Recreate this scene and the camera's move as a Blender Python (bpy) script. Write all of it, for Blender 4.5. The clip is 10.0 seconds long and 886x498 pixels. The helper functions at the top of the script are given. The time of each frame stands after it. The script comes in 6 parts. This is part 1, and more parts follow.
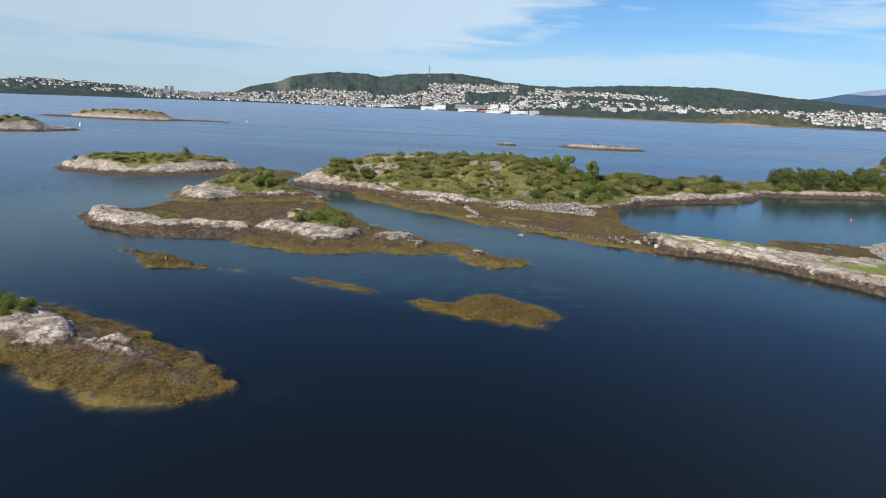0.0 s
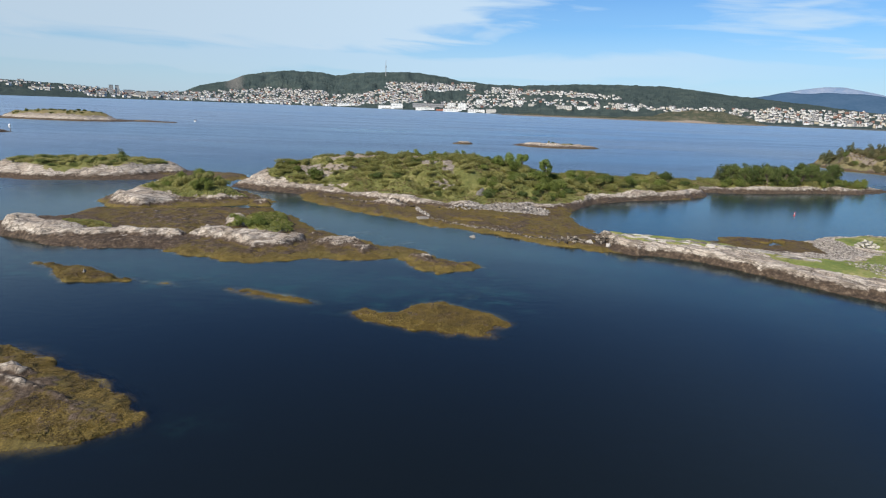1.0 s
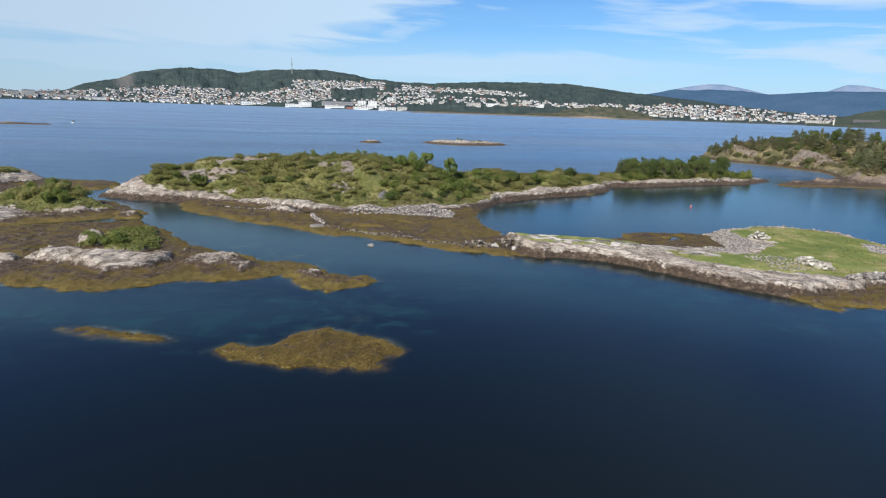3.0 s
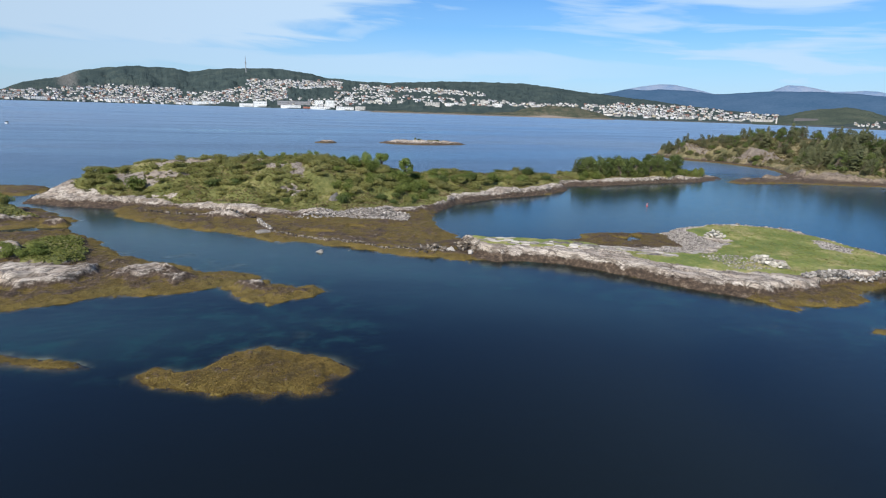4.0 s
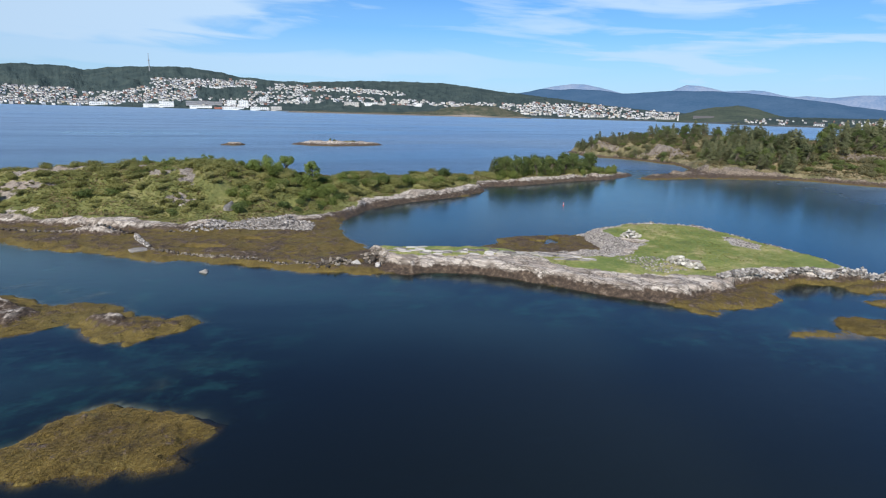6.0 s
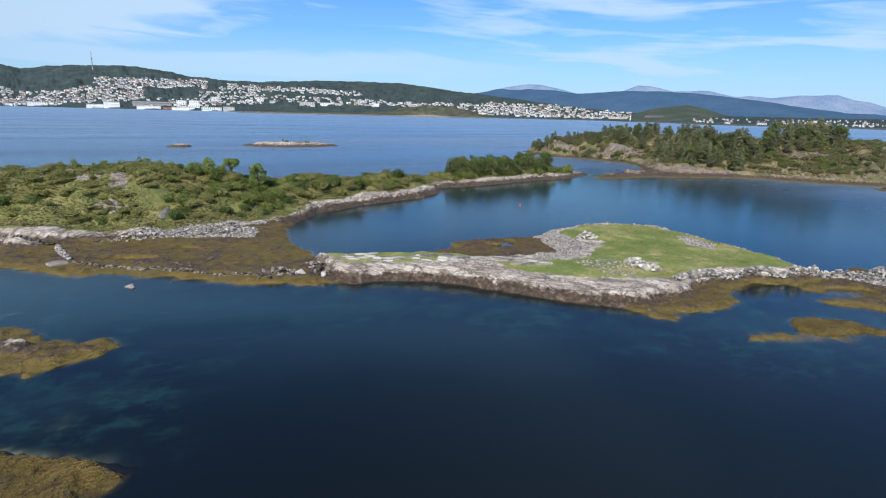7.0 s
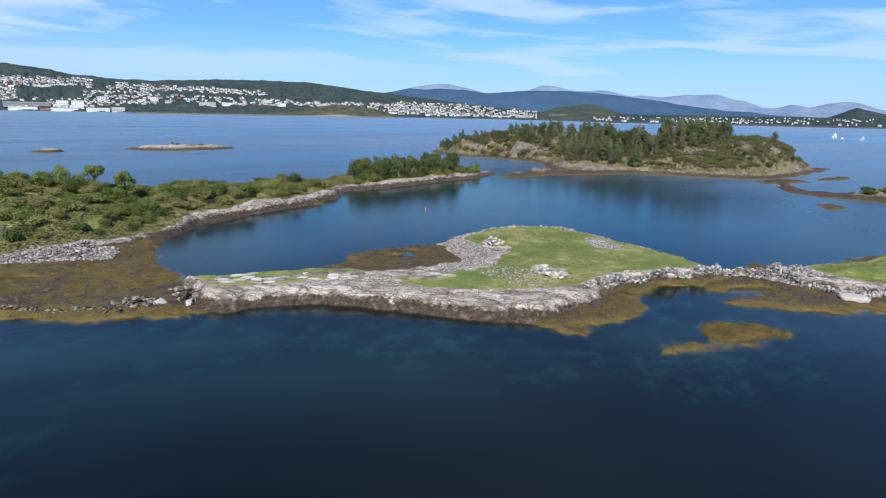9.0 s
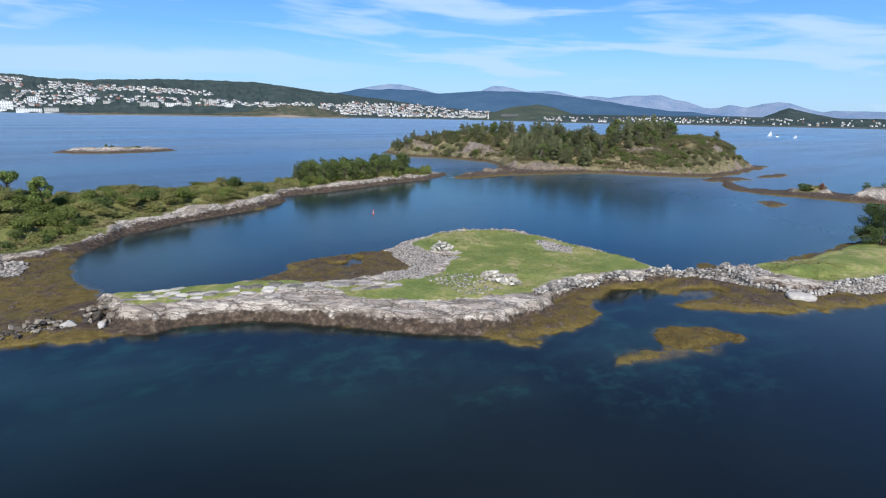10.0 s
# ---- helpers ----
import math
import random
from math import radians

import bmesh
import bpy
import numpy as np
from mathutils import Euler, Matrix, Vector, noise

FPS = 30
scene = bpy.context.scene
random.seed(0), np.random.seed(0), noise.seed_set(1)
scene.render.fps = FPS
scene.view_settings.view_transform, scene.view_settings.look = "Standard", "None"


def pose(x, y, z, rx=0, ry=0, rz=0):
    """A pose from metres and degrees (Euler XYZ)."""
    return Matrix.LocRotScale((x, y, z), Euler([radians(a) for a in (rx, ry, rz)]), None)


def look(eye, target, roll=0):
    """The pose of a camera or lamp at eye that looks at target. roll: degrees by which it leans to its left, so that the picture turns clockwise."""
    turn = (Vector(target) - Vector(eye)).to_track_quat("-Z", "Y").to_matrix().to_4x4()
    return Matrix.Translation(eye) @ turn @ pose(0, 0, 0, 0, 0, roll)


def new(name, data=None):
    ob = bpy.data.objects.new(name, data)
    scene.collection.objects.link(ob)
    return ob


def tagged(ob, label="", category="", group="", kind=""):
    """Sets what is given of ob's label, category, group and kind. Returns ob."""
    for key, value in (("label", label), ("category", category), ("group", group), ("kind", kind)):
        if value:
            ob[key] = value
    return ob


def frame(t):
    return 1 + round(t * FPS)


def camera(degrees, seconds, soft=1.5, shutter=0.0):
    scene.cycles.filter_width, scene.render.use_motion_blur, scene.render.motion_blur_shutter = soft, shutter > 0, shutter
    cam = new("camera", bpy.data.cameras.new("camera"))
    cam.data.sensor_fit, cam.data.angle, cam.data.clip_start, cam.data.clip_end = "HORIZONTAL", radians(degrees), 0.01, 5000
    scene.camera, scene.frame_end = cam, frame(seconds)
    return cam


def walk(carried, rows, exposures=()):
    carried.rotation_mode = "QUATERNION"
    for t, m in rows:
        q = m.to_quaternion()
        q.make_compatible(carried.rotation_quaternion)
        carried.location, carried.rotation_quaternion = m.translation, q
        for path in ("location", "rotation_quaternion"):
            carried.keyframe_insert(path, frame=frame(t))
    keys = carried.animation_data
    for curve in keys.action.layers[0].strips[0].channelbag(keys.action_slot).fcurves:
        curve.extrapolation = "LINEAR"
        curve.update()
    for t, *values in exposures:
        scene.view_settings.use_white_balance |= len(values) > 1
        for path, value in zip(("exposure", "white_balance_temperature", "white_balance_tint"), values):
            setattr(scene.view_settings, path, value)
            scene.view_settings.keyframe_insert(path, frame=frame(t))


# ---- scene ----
cam = camera(78.0, 10.0, soft=1.2)
PATH = [
    (0, (-0.5, -1.231, 19.143), (-0.519, 0.705, 18.64), 2.5),
    (0.5, (0.333, 0.332, 19.121), (0.382, 2.267, 18.619), 2.4),
    (1, (1.212, 1.841, 19.083), (1.336, 3.773, 18.582), 2.3),
    (1.5, (2.054, 3.408, 19.085), (2.255, 5.333, 18.584), 2.1),
    (2, (2.904, 5.025, 19.07), (3.179, 6.942, 18.57), 2.0),
    (2.5, (3.809, 6.591, 19.048), (4.156, 8.497, 18.549), 1.9),
    (4, (6.383, 11.134, 18.886), (6.939, 12.99, 18.391), 1.8),
    (4.5, (7.388, 12.573, 18.849), (8.003, 14.412, 18.356), 1.7),
    (5, (8.374, 13.933, 18.851), (9.053, 15.749, 18.359), 1.7),
    (5.5, (9.476, 15.23, 18.844), (10.221, 17.02, 18.353), 1.6),
    (7, (13.212, 19.125, 18.692), (14.149, 20.824, 18.207), 1.4),
    (7.5, (14.42, 20.373, 18.665), (15.424, 22.033, 18.18), 1.3),
    (8, (15.87, 21.53, 18.653), (16.937, 23.152, 18.169), 1.2),
    (8.5, (17.404, 22.642, 18.634), (18.531, 24.222, 18.151), 1.1),
    (9, (18.854, 23.607, 18.621), (20.044, 25.14, 18.141), 1.1),
    (9.5, (20.271, 24.557, 18.577), (21.527, 26.039, 18.1), 1.1),
    (10, (21.828, 25.526, 18.555), (23.142, 26.956, 18.079), 1.0),
]
walk(cam, [(t, look(eye, target, roll)) for t, eye, target, roll in PATH], exposures=[(0, 0.34, 7000, 10), (3, 0.34, 6650, 10), (6, 0.34, 6350, 10), (10, 0.34, 6150, 10)])

# ---- world and sun ----
SUN_AZ, SUN_EL = radians(-135), radians(43)
sun_way = Vector((math.sin(SUN_AZ) * math.cos(SUN_EL), math.cos(SUN_AZ) * math.cos(SUN_EL), math.sin(SUN_EL)))
sun_data = bpy.data.lights.new("sun", "SUN")
sun_data.energy, sun_data.angle, sun_data.color = 5.0, radians(0.55), (1.0, 0.94, 0.85)
sun = new("sun", sun_data)
sun.matrix_world = look(sun_way * 400, (0, 0, 0))


class Tree:
    """A node tree with a short way to add and join nodes."""

    def __init__(self, owner):
        owner.use_nodes = True
        self.t = owner.node_tree
        self.t.nodes.clear()

    def n(self, kind, props=None, **sockets):
        nd = self.t.nodes.new("ShaderNode" + kind)
        p = props or {}
        if "operation" in p:
            nd.operation = p["operation"]
        if "use_clamp" in p:
            nd.use_clamp = p["use_clamp"]
        if "interpolation_type" in p:
            nd.interpolation_type = p["interpolation_type"]
        if "data_type" in p:
            nd.data_type = p["data_type"]
        if "feature" in p:
            nd.feature = p["feature"]
        if "attribute_name" in p:
            nd.attribute_name = p["attribute_name"]
        for k, v in sockets.items():
            k = int(k[1:]) if k[0] == "i" and k[1:].isdigit() else k.replace("_", " ")
            if hasattr(v, "bl_idname") and hasattr(v, "outputs"):
                v = v.outputs[0]
            if hasattr(v, "is_linked"):
                self.t.links.new(v, nd.inputs[k])
            else:
                nd.inputs[k].default_value = v
        return nd

    def math(self, op, a, b=0.0, clamp=False):
        return self.n("Math", {"operation": op, "use_clamp": clamp}, i0=a, i1=b).outputs[0]

    def span(self, v, a, b, c=0.0, d=1.0):
        return self.n("MapRange", {"interpolation_type": "SMOOTHSTEP"}, Value=v, From_Min=a, From_Max=b, To_Min=c, To_Max=d).outputs[0]

    def mix(self, f, a, b):
        nd = self.n("Mix", {"data_type": "RGBA"})
        for k, v in ((0, f), (6, a), (7, b)):
            if hasattr(v, "bl_idname") and hasattr(v, "outputs"):
                v = v.outputs[0]
            if hasattr(v, "is_linked"):
                self.t.links.new(v, nd.inputs[k])
            else:
                nd.inputs[k].default_value = (*v, 1) if isinstance(v, tuple) and len(v) == 3 else v
        return nd.outputs[2]

    def noise(self, vec, scale, detail=4.0, rough=0.55, dist=0.0):
        return self.n("TexNoise", None, Vector=vec, Scale=scale, Detail=detail, Roughness=rough, Distortion=dist).outputs[0]

    def ramp(self, v, *stops, hard=False):
        nd = self.n("ValToRGB", None, Fac=v)
        r = nd.color_ramp
        r.interpolation = "CONSTANT" if hard else "LINEAR"
        while len(r.elements) < len(stops):
            r.elements.new(0.5)
        for e, (p, c) in zip(r.elements, stops):
            e.position, e.color = p, (*c, 1)
        return nd.outputs[0]

    def stretch(self, vec, x, y, z, rz=0.0):
        return self.n("Mapping", None, Vector=vec, Scale=(x, y, z), Rotation=(0, 0, rz)).outputs[0]

    def bedded(self, vec, x, y, z, strike):
        """Coordinates turned to the strike of the rock, then stretched along it."""
        nd = self.n("Mapping")
        nd.vector_type = "TEXTURE"
        self.t.links.new(vec, nd.inputs["Vector"])
        nd.inputs["Rotation"].default_value = (0, 0, strike)
        nd.inputs["Scale"].default_value = (1 / x, 1 / y, 1 / z)
        return nd.outputs[0]


world = bpy.data.worlds.new("sky")
scene.world = world
w = Tree(world)
sky = w.n("TexSky")
sky.sky_type, sky.sun_disc, sky.sun_elevation, sky.sun_rotation = "NISHITA", False, SUN_EL, SUN_AZ
sky.altitude, sky.air_density, sky.dust_density, sky.ozone_density = 20.0, 1.0, 0.6, 2.2
way = w.n("TexCoord").outputs["Generated"]
sep = w.n("SeparateXYZ", None, Vector=way)
az_ = w.math("MULTIPLY", w.math("ARCTAN2", sep.outputs[0], sep.outputs[1]), 57.3)
el_ = w.math("MULTIPLY", w.math("ARCSINE", sep.outputs[2]), 57.3)
drift = w.n("CombineXYZ", None, X=w.math("MULTIPLY", az_, 0.05), Y=w.math("ADD", w.math("MULTIPLY", el_, 0.26), w.math("MULTIPLY", az_, 0.012)), Z=0.0)
veil = w.noise(drift, 0.9, 4.0, 0.5, 0.5)
wisp = w.noise(w.stretch(drift, 1.0, 1.6, 1.0), 1.5, 5.0, 0.52, 0.7)
stir_a, stir_b = w.math("SUBTRACT", veil, 0.5), w.math("SUBTRACT", wisp, 0.5)
# a bank over the town, a thin low layer all along, streaks over the mountains
edge_az = w.math("ADD", w.math("SUBTRACT", az_, w.math("MULTIPLY", w.math("SUBTRACT", el_, 5.8), 2.2)), w.math("MULTIPLY", stir_b, 34.0))
bank = w.math("MULTIPLY", w.span(edge_az, 9.0, -3.0), w.span(w.math("ADD", el_, w.math("MULTIPLY", stir_b, 5.0)), 3.6, 5.8, 0.4, 0.92))
low_el = w.math("ADD", el_, w.math("MULTIPLY", stir_a, 5.0))
layer = w.math("MULTIPLY", w.math("MULTIPLY", w.span(low_el, 1.5, 3.2), w.span(low_el, 5.9, 4.4)), w.span(az_, 55.0, 15.0, 0.45, 0.78))
streaks = w.math("MULTIPLY", w.span(w.math("ADD", az_, w.math("MULTIPLY", stir_a, 50.0)), 18.0, 46.0, 0.5, 1.0), w.span(w.math("ADD", w.math("MULTIPLY", wisp, 0.6), w.math("MULTIPLY", veil, 0.4)), 0.42, 0.62, 0.05, 0.85))
cover = w.math("MAXIMUM", w.math("MAXIMUM", bank, layer), streaks)
high_part = w.span(az_, 5.0, 65.0, 0.04, 0.36)
cover = w.math("MULTIPLY", cover, w.math("ADD", high_part, w.math("MULTIPLY", w.math("SUBTRACT", 1.0, high_part), w.span(sep.outputs[2], 0.16, 0.36, 1.0, 0.0))))
low = w.span(sep.outputs[2], 0.0, 0.2, 0.75, 0.0)
cover = w.math("MAXIMUM", cover, w.math("MAXIMUM", low, w.span(el_, 14.0, 8.0, 0.0, 0.2)))
blue = w.n("Mix", {"data_type": "RGBA"})
blue.blend_type = "MULTIPLY"
blue.inputs[0].default_value = 1.0
w.t.links.new(w.mix(w.span(sep.outputs[2], 0.12, 0.45), (0.45, 1.03, 1.6), (0.3, 0.78, 1.45)), blue.inputs[7])
w.t.links.new(sky.outputs[0], blue.inputs[6])
cloudy = w.mix(cover, blue.outputs[2], w.mix(w.span(az_, -45.0, 15.0), (5.6, 7.2, 9.0), (6.5, 8.6, 10.9)))
SKY = w.n("Background", None, Color=cloudy, Strength=0.071)
w.n("OutputWorld", None, Surface=SKY)


# ---- materials ----
def material(name):
    m = bpy.data.materials.new(name)
    return m, Tree(m)


def finish(t, color, rough=0.8, bump=None, strength=0.5, dist=0.1, **more):
    b = t.n("BsdfPrincipled", None, Base_Color=color, Roughness=rough, **more)
    if bump is not None:
        bn = t.n("Bump", None, Strength=strength, Distance=dist, Height=bump)
        t.t.links.new(bn.outputs[0], b.inputs["Normal"])
    t.n("OutputMaterial", None, Surface=b)


def shore_material(name, turf_dark, turf_mid, turf_light, rock_tone=1.0, strike=0.65, tan=0.0, tide=1.32, weedy=0.62):
    """Rock with a fringe of bladderwrack, a tarry tide band and turf where the attribute says so."""
    m, t = material(name)
    pos = t.n("NewGeometry").outputs["Position"]
    z = t.n("SeparateXYZ", None, Vector=pos).outputs[2]
    big = t.noise(pos, 0.55, 5)
    mid = t.noise(pos, 2.2, 6, 0.6)
    fine = t.noise(pos, 9.0, 5, 0.65)
    zz = t.math("ADD", z, t.math("MULTIPLY", t.math("SUBTRACT", big, 0.5), 1.5))
    zz = t.math("ADD", zz, t.math("MULTIPLY", t.math("SUBTRACT", mid, 0.5), 0.55))
    grain = t.noise(t.bedded(pos, 0.3, 2.2, 2.6, strike), 1.6, 8, 0.68, 0.9)
    k = rock_tone
    rock = t.ramp(grain, (0.28, (0.2 * k, 0.168 * k, 0.138 * k)), (0.42, (0.36 * k, 0.312 * k, 0.258 * k)), (0.52, (0.5 * k, 0.442 * k, 0.372 * k)), (0.7, (0.66 * k, 0.6 * k, 0.52 * k)))
    rock = t.mix(tan, rock, t.ramp(grain, (0.3, (0.075, 0.055, 0.04)), (0.5, (0.2, 0.15, 0.1)), (0.7, (0.36, 0.28, 0.2))))
    rock = t.mix(t.span(t.noise(pos, 0.8, 5, 0.6), 0.52, 0.68, 0, 0.5), rock, (0.27 * k, 0.215 * k, 0.17 * k))
    rock = t.mix(t.span(fine, 0.58, 0.75, 0, 0.5), rock, (0.2 * k, 0.19 * k, 0.17 * k))
    rock = t.mix(t.span(z, 1.9, 3.4, 0.0, 0.75), rock, t.mix(mid, (0.1, 0.085, 0.07), (0.3, 0.26, 0.22)))
    bed = t.n("VectorMath", {"operation": "ADD"}, i0=t.bedded(pos, 0.24, 0.95, 1.5, strike), i1=t.n("VectorMath", {"operation": "SCALE"}, i0=t.n("TexNoise", None, Vector=pos, Scale=0.9, Detail=4.0).outputs["Color"], Scale=0.9).outputs[0]).outputs[0]
    cell = t.n("TexVoronoi", None, Vector=bed, Scale=1.0)
    edge = t.n("TexVoronoi", {"feature": "DISTANCE_TO_EDGE"}, Vector=bed, Scale=1.0).outputs["Distance"]
    tone = t.n("SeparateXYZ", None, Vector=cell.outputs["Color"]).outputs[0]
    rock = t.mix(t.span(tone, 0.2, 0.55, 0.45, 0.0), rock, t.mix(mid, (0.15 * k, 0.11 * k, 0.08 * k), (0.38 * k, 0.3 * k, 0.23 * k)))
    stain = t.math("MULTIPLY", t.span(t.noise(t.bedded(pos, 0.5, 1.1, 1.0, strike), 0.75, 6, 0.62, 0.5), 0.5, 0.6, 0.0, 0.8), t.span(z, 1.0, 2.2, 1.0, 0.25))
    rock = t.mix(stain, rock, t.mix(fine, (0.06 * k, 0.047 * k, 0.036 * k), (0.21 * k, 0.17 * k, 0.13 * k)))
    joint = t.span(edge, 0.0, 0.07, 0.7, 0.0)
    rock = t.mix(joint, rock, (0.05, 0.04, 0.032))
    seam = t.noise(t.bedded(pos, 0.22, 1.6, 1.2, strike), 1.1, 6, 0.6, 1.4)
    crack = t.math("MULTIPLY", t.span(t.math("ABSOLUTE", t.math("SUBTRACT", seam, 0.5)), 0.0, 0.022, 0.9, 0.0), t.span(big, 0.35, 0.6))
    rock = t.mix(crack, rock, (0.045, 0.038, 0.032))
    tar = t.ramp(mid, (0.35, (0.03, 0.022, 0.016)), (0.55, (0.075, 0.052, 0.035)), (0.72, (0.17, 0.13, 0.095)))
    rock = t.mix(t.span(zz, 0.72, tide, 1.0, 0.0), rock, tar)
    weed = t.ramp(t.math("ADD", t.math("MULTIPLY", fine, 0.6), t.math("MULTIPLY", big, 0.4)), (0.33, (0.03, 0.021, 0.009)), (0.46, (0.086, 0.062, 0.017)), (0.57, (0.145, 0.105, 0.026)), (0.7, (0.215, 0.156, 0.042)))
    weed = t.mix(t.span(mid, 0.56, 0.7, 0, 0.5), weed, (0.10, 0.08, 0.025))
    weed = t.mix(t.span(t.noise(pos, 0.22, 4), 0.46, 0.64, 0, 0.3), weed, t.mix(fine, (0.06, 0.052, 0.018), (0.13, 0.115, 0.04)))
    weed = t.mix(t.span(z, -0.05, -0.55, 0.0, 0.85), weed, (0.026, 0.022, 0.01))
    weed = t.mix(t.span(zz, weedy - 0.3, weedy - 0.02, 0.0, 0.16), weed, t.mix(fine, (0.045, 0.027, 0.015), (0.115, 0.068, 0.032)))
    swept = t.n("Attribute", {"attribute_name": "clean"}).outputs["Fac"]
    weeds = t.span(t.math("ADD", zz, t.math("MULTIPLY", swept, 0.75)), weedy - 0.3, weedy, 1.0, 0.0)
    base = t.mix(weeds, rock, weed)
    turf = t.ramp(t.math("ADD", t.math("MULTIPLY", t.noise(pos, 0.13, 5), 0.5), t.math("ADD", t.math("MULTIPLY", mid, 0.2), t.math("MULTIPLY", big, 0.3))), (0.4, turf_dark), (0.5, turf_mid), (0.6, turf_light))
    turf = t.mix(t.span(fine, 0.45, 0.72, 0, 0.35), turf, turf_dark)
    mask = t.n("Attribute", {"attribute_name": "turf"}).outputs["Fac"]
    mask = t.span(t.math("ADD", mask, t.math("ADD", t.math("MULTIPLY", t.math("SUBTRACT", fine, 0.5), 0.7), t.math("MULTIPLY", t.math("SUBTRACT", mid, 0.5), 1.1))), 0.42, 0.58)
    bare = t.n("Attribute", {"attribute_name": "gravel"}).outputs["Fac"]
    base = t.mix(mask, base, turf)
    base = t.mix(t.span(t.math("ADD", bare, t.math("MULTIPLY", t.math("SUBTRACT", mid, 0.5), 0.6)), 0.4, 0.6), base, t.ramp(fine, (0.35, (0.16, 0.14, 0.12)), (0.65, (0.45, 0.42, 0.38))))
    height = t.math("ADD", t.math("MULTIPLY", mid, 0.6), t.math("MULTIPLY", fine, 0.35))
    height = t.math("SUBTRACT", height, t.math("MULTIPLY", t.math("ADD", crack, joint), 0.25))
    height = t.math("MULTIPLY", height, t.math("SUBTRACT", 1.0, t.math("MULTIPLY", weeds, 0.55)))
    finish(t, base, 0.85, height, 0.7, 0.3, Specular_IOR_Level=0.25)
    return m


heath_shore = shore_material("heath_shore", (0.075, 0.087, 0.026), (0.15, 0.152, 0.047), (0.245, 0.215, 0.095), 0.92, 0.65, 0.0, 1.12)
lawn_shore = shore_material("lawn_shore", (0.105, 0.142, 0.032), (0.175, 0.2, 0.05), (0.34, 0.29, 0.13), 0.96, -0.82, 0.0, 1.12, 0.54)
outer_shore = shore_material("outer_shore", (0.07, 0.075, 0.03), (0.135, 0.12, 0.05), (0.21, 0.165, 0.08), 0.95, 0.65, 0.0, 1.3, 0.34)
wood_shore = shore_material("wood_shore", (0.07, 0.07, 0.03), (0.15, 0.13, 0.065), (0.28, 0.22, 0.13), 0.7, 0.4, 0.8, 1.3, 0.4)


def plain(name, *stops, scale=3.0, rough=0.8, bump=0.4, island=False, hard=False, share=0.55):
    m, t = material(name)
    pos = t.n("NewGeometry").outputs["Position"]
    v = t.noise(pos, scale, 5, 0.6)
    if island:
        r = t.n("NewGeometry").outputs["Random Per Island"]
        v = r if hard else t.math("ADD", t.math("MULTIPLY", r, share), t.math("MULTIPLY", v, 1 - share))
    finish(t, t.ramp(v, *stops, hard=hard), rough, t.noise(pos, scale * 4, 3), bump, 0.05, Specular_IOR_Level=0.3)
    return m


def object_varied(name, *stops, scale=3.0, rough=0.85):
    """Varies from object to object and over the surface."""
    m, t = material(name)
    pos = t.n("NewGeometry").outputs["Position"]
    r = t.n("ObjectInfo").outputs["Random"]
    v = t.math("ADD", t.math("MULTIPLY", r, 0.5), t.math("MULTIPLY", t.noise(pos, scale, 5, 0.6), 0.5))
    finish(t, t.ramp(v, *stops), rough, t.noise(pos, scale * 4, 3), 0.5, 0.05, Specular_IOR_Level=0.25)
    return m


def leaf_material(name, dark, mid, light):
    m, t = material(name)
    r = t.n("ObjectInfo").outputs["Random"]
    g = t.n("NewGeometry")
    i = g.outputs["Random Per Island"]
    pos = t.noise(g.outputs["Position"], 0.35, 3)
    v = t.math("ADD", t.math("MULTIPLY", i, 0.22), t.math("ADD", t.math("MULTIPLY", r, 0.33), t.math("MULTIPLY", pos, 0.45)))
    col = t.ramp(v, (0.2, dark), (0.5, mid), (0.8, light))
    b = t.n("BsdfPrincipled", None, Base_Color=col, Roughness=0.7, Specular_IOR_Level=0.2)
    tr = t.n("BsdfTranslucent", None, Color=col)
    t.n("OutputMaterial", None, Surface=t.n("MixShader", None, Fac=0.5, i1=b, i2=tr))
    return m


leaf_scrub = leaf_material("leaf_scrub", (0.175, 0.182, 0.062), (0.29, 0.286, 0.102), (0.42, 0.388, 0.165))
leaf_birch = leaf_material("leaf_birch", (0.1, 0.13, 0.034), (0.175, 0.215, 0.056), (0.27, 0.3, 0.09))
leaf_dark = leaf_material("leaf_dark", (0.07, 0.1, 0.034), (0.135, 0.175, 0.056), (0.22, 0.25, 0.085))
leaf_young = leaf_material("leaf_young", (0.16, 0.21, 0.06), (0.25, 0.31, 0.09), (0.36, 0.4, 0.13))
needle = leaf_material("needle", (0.095, 0.11, 0.057), (0.165, 0.178, 0.088), (0.26, 0.255, 0.133))
leaf_lawn = leaf_material("leaf_lawn", (0.12, 0.145, 0.035), (0.2, 0.21, 0.06), (0.34, 0.29, 0.13))
leaf_olive = leaf_material("leaf_olive", (0.09, 0.095, 0.045), (0.16, 0.155, 0.075), (0.26, 0.235, 0.125))
leaf_russet = leaf_material("leaf_russet", (0.16, 0.05, 0.04), (0.28, 0.1, 0.075), (0.36, 0.17, 0.1))
leaf_brown = leaf_material("leaf_brown", (0.1, 0.075, 0.035), (0.2, 0.155, 0.075), (0.33, 0.27, 0.14))
bark = plain("bark", (0.3, (0.06, 0.045, 0.032)), (0.7, (0.2, 0.16, 0.12)), scale=6)
dead_wood = plain("dead_wood", (0.3, (0.16, 0.13, 0.11)), (0.7, (0.38, 0.34, 0.3)), scale=6)
stone_mat = object_varied("stone", (0.25, (0.09, 0.081, 0.073)), (0.5, (0.225, 0.206, 0.183)), (0.75, (0.44, 0.405, 0.365)))
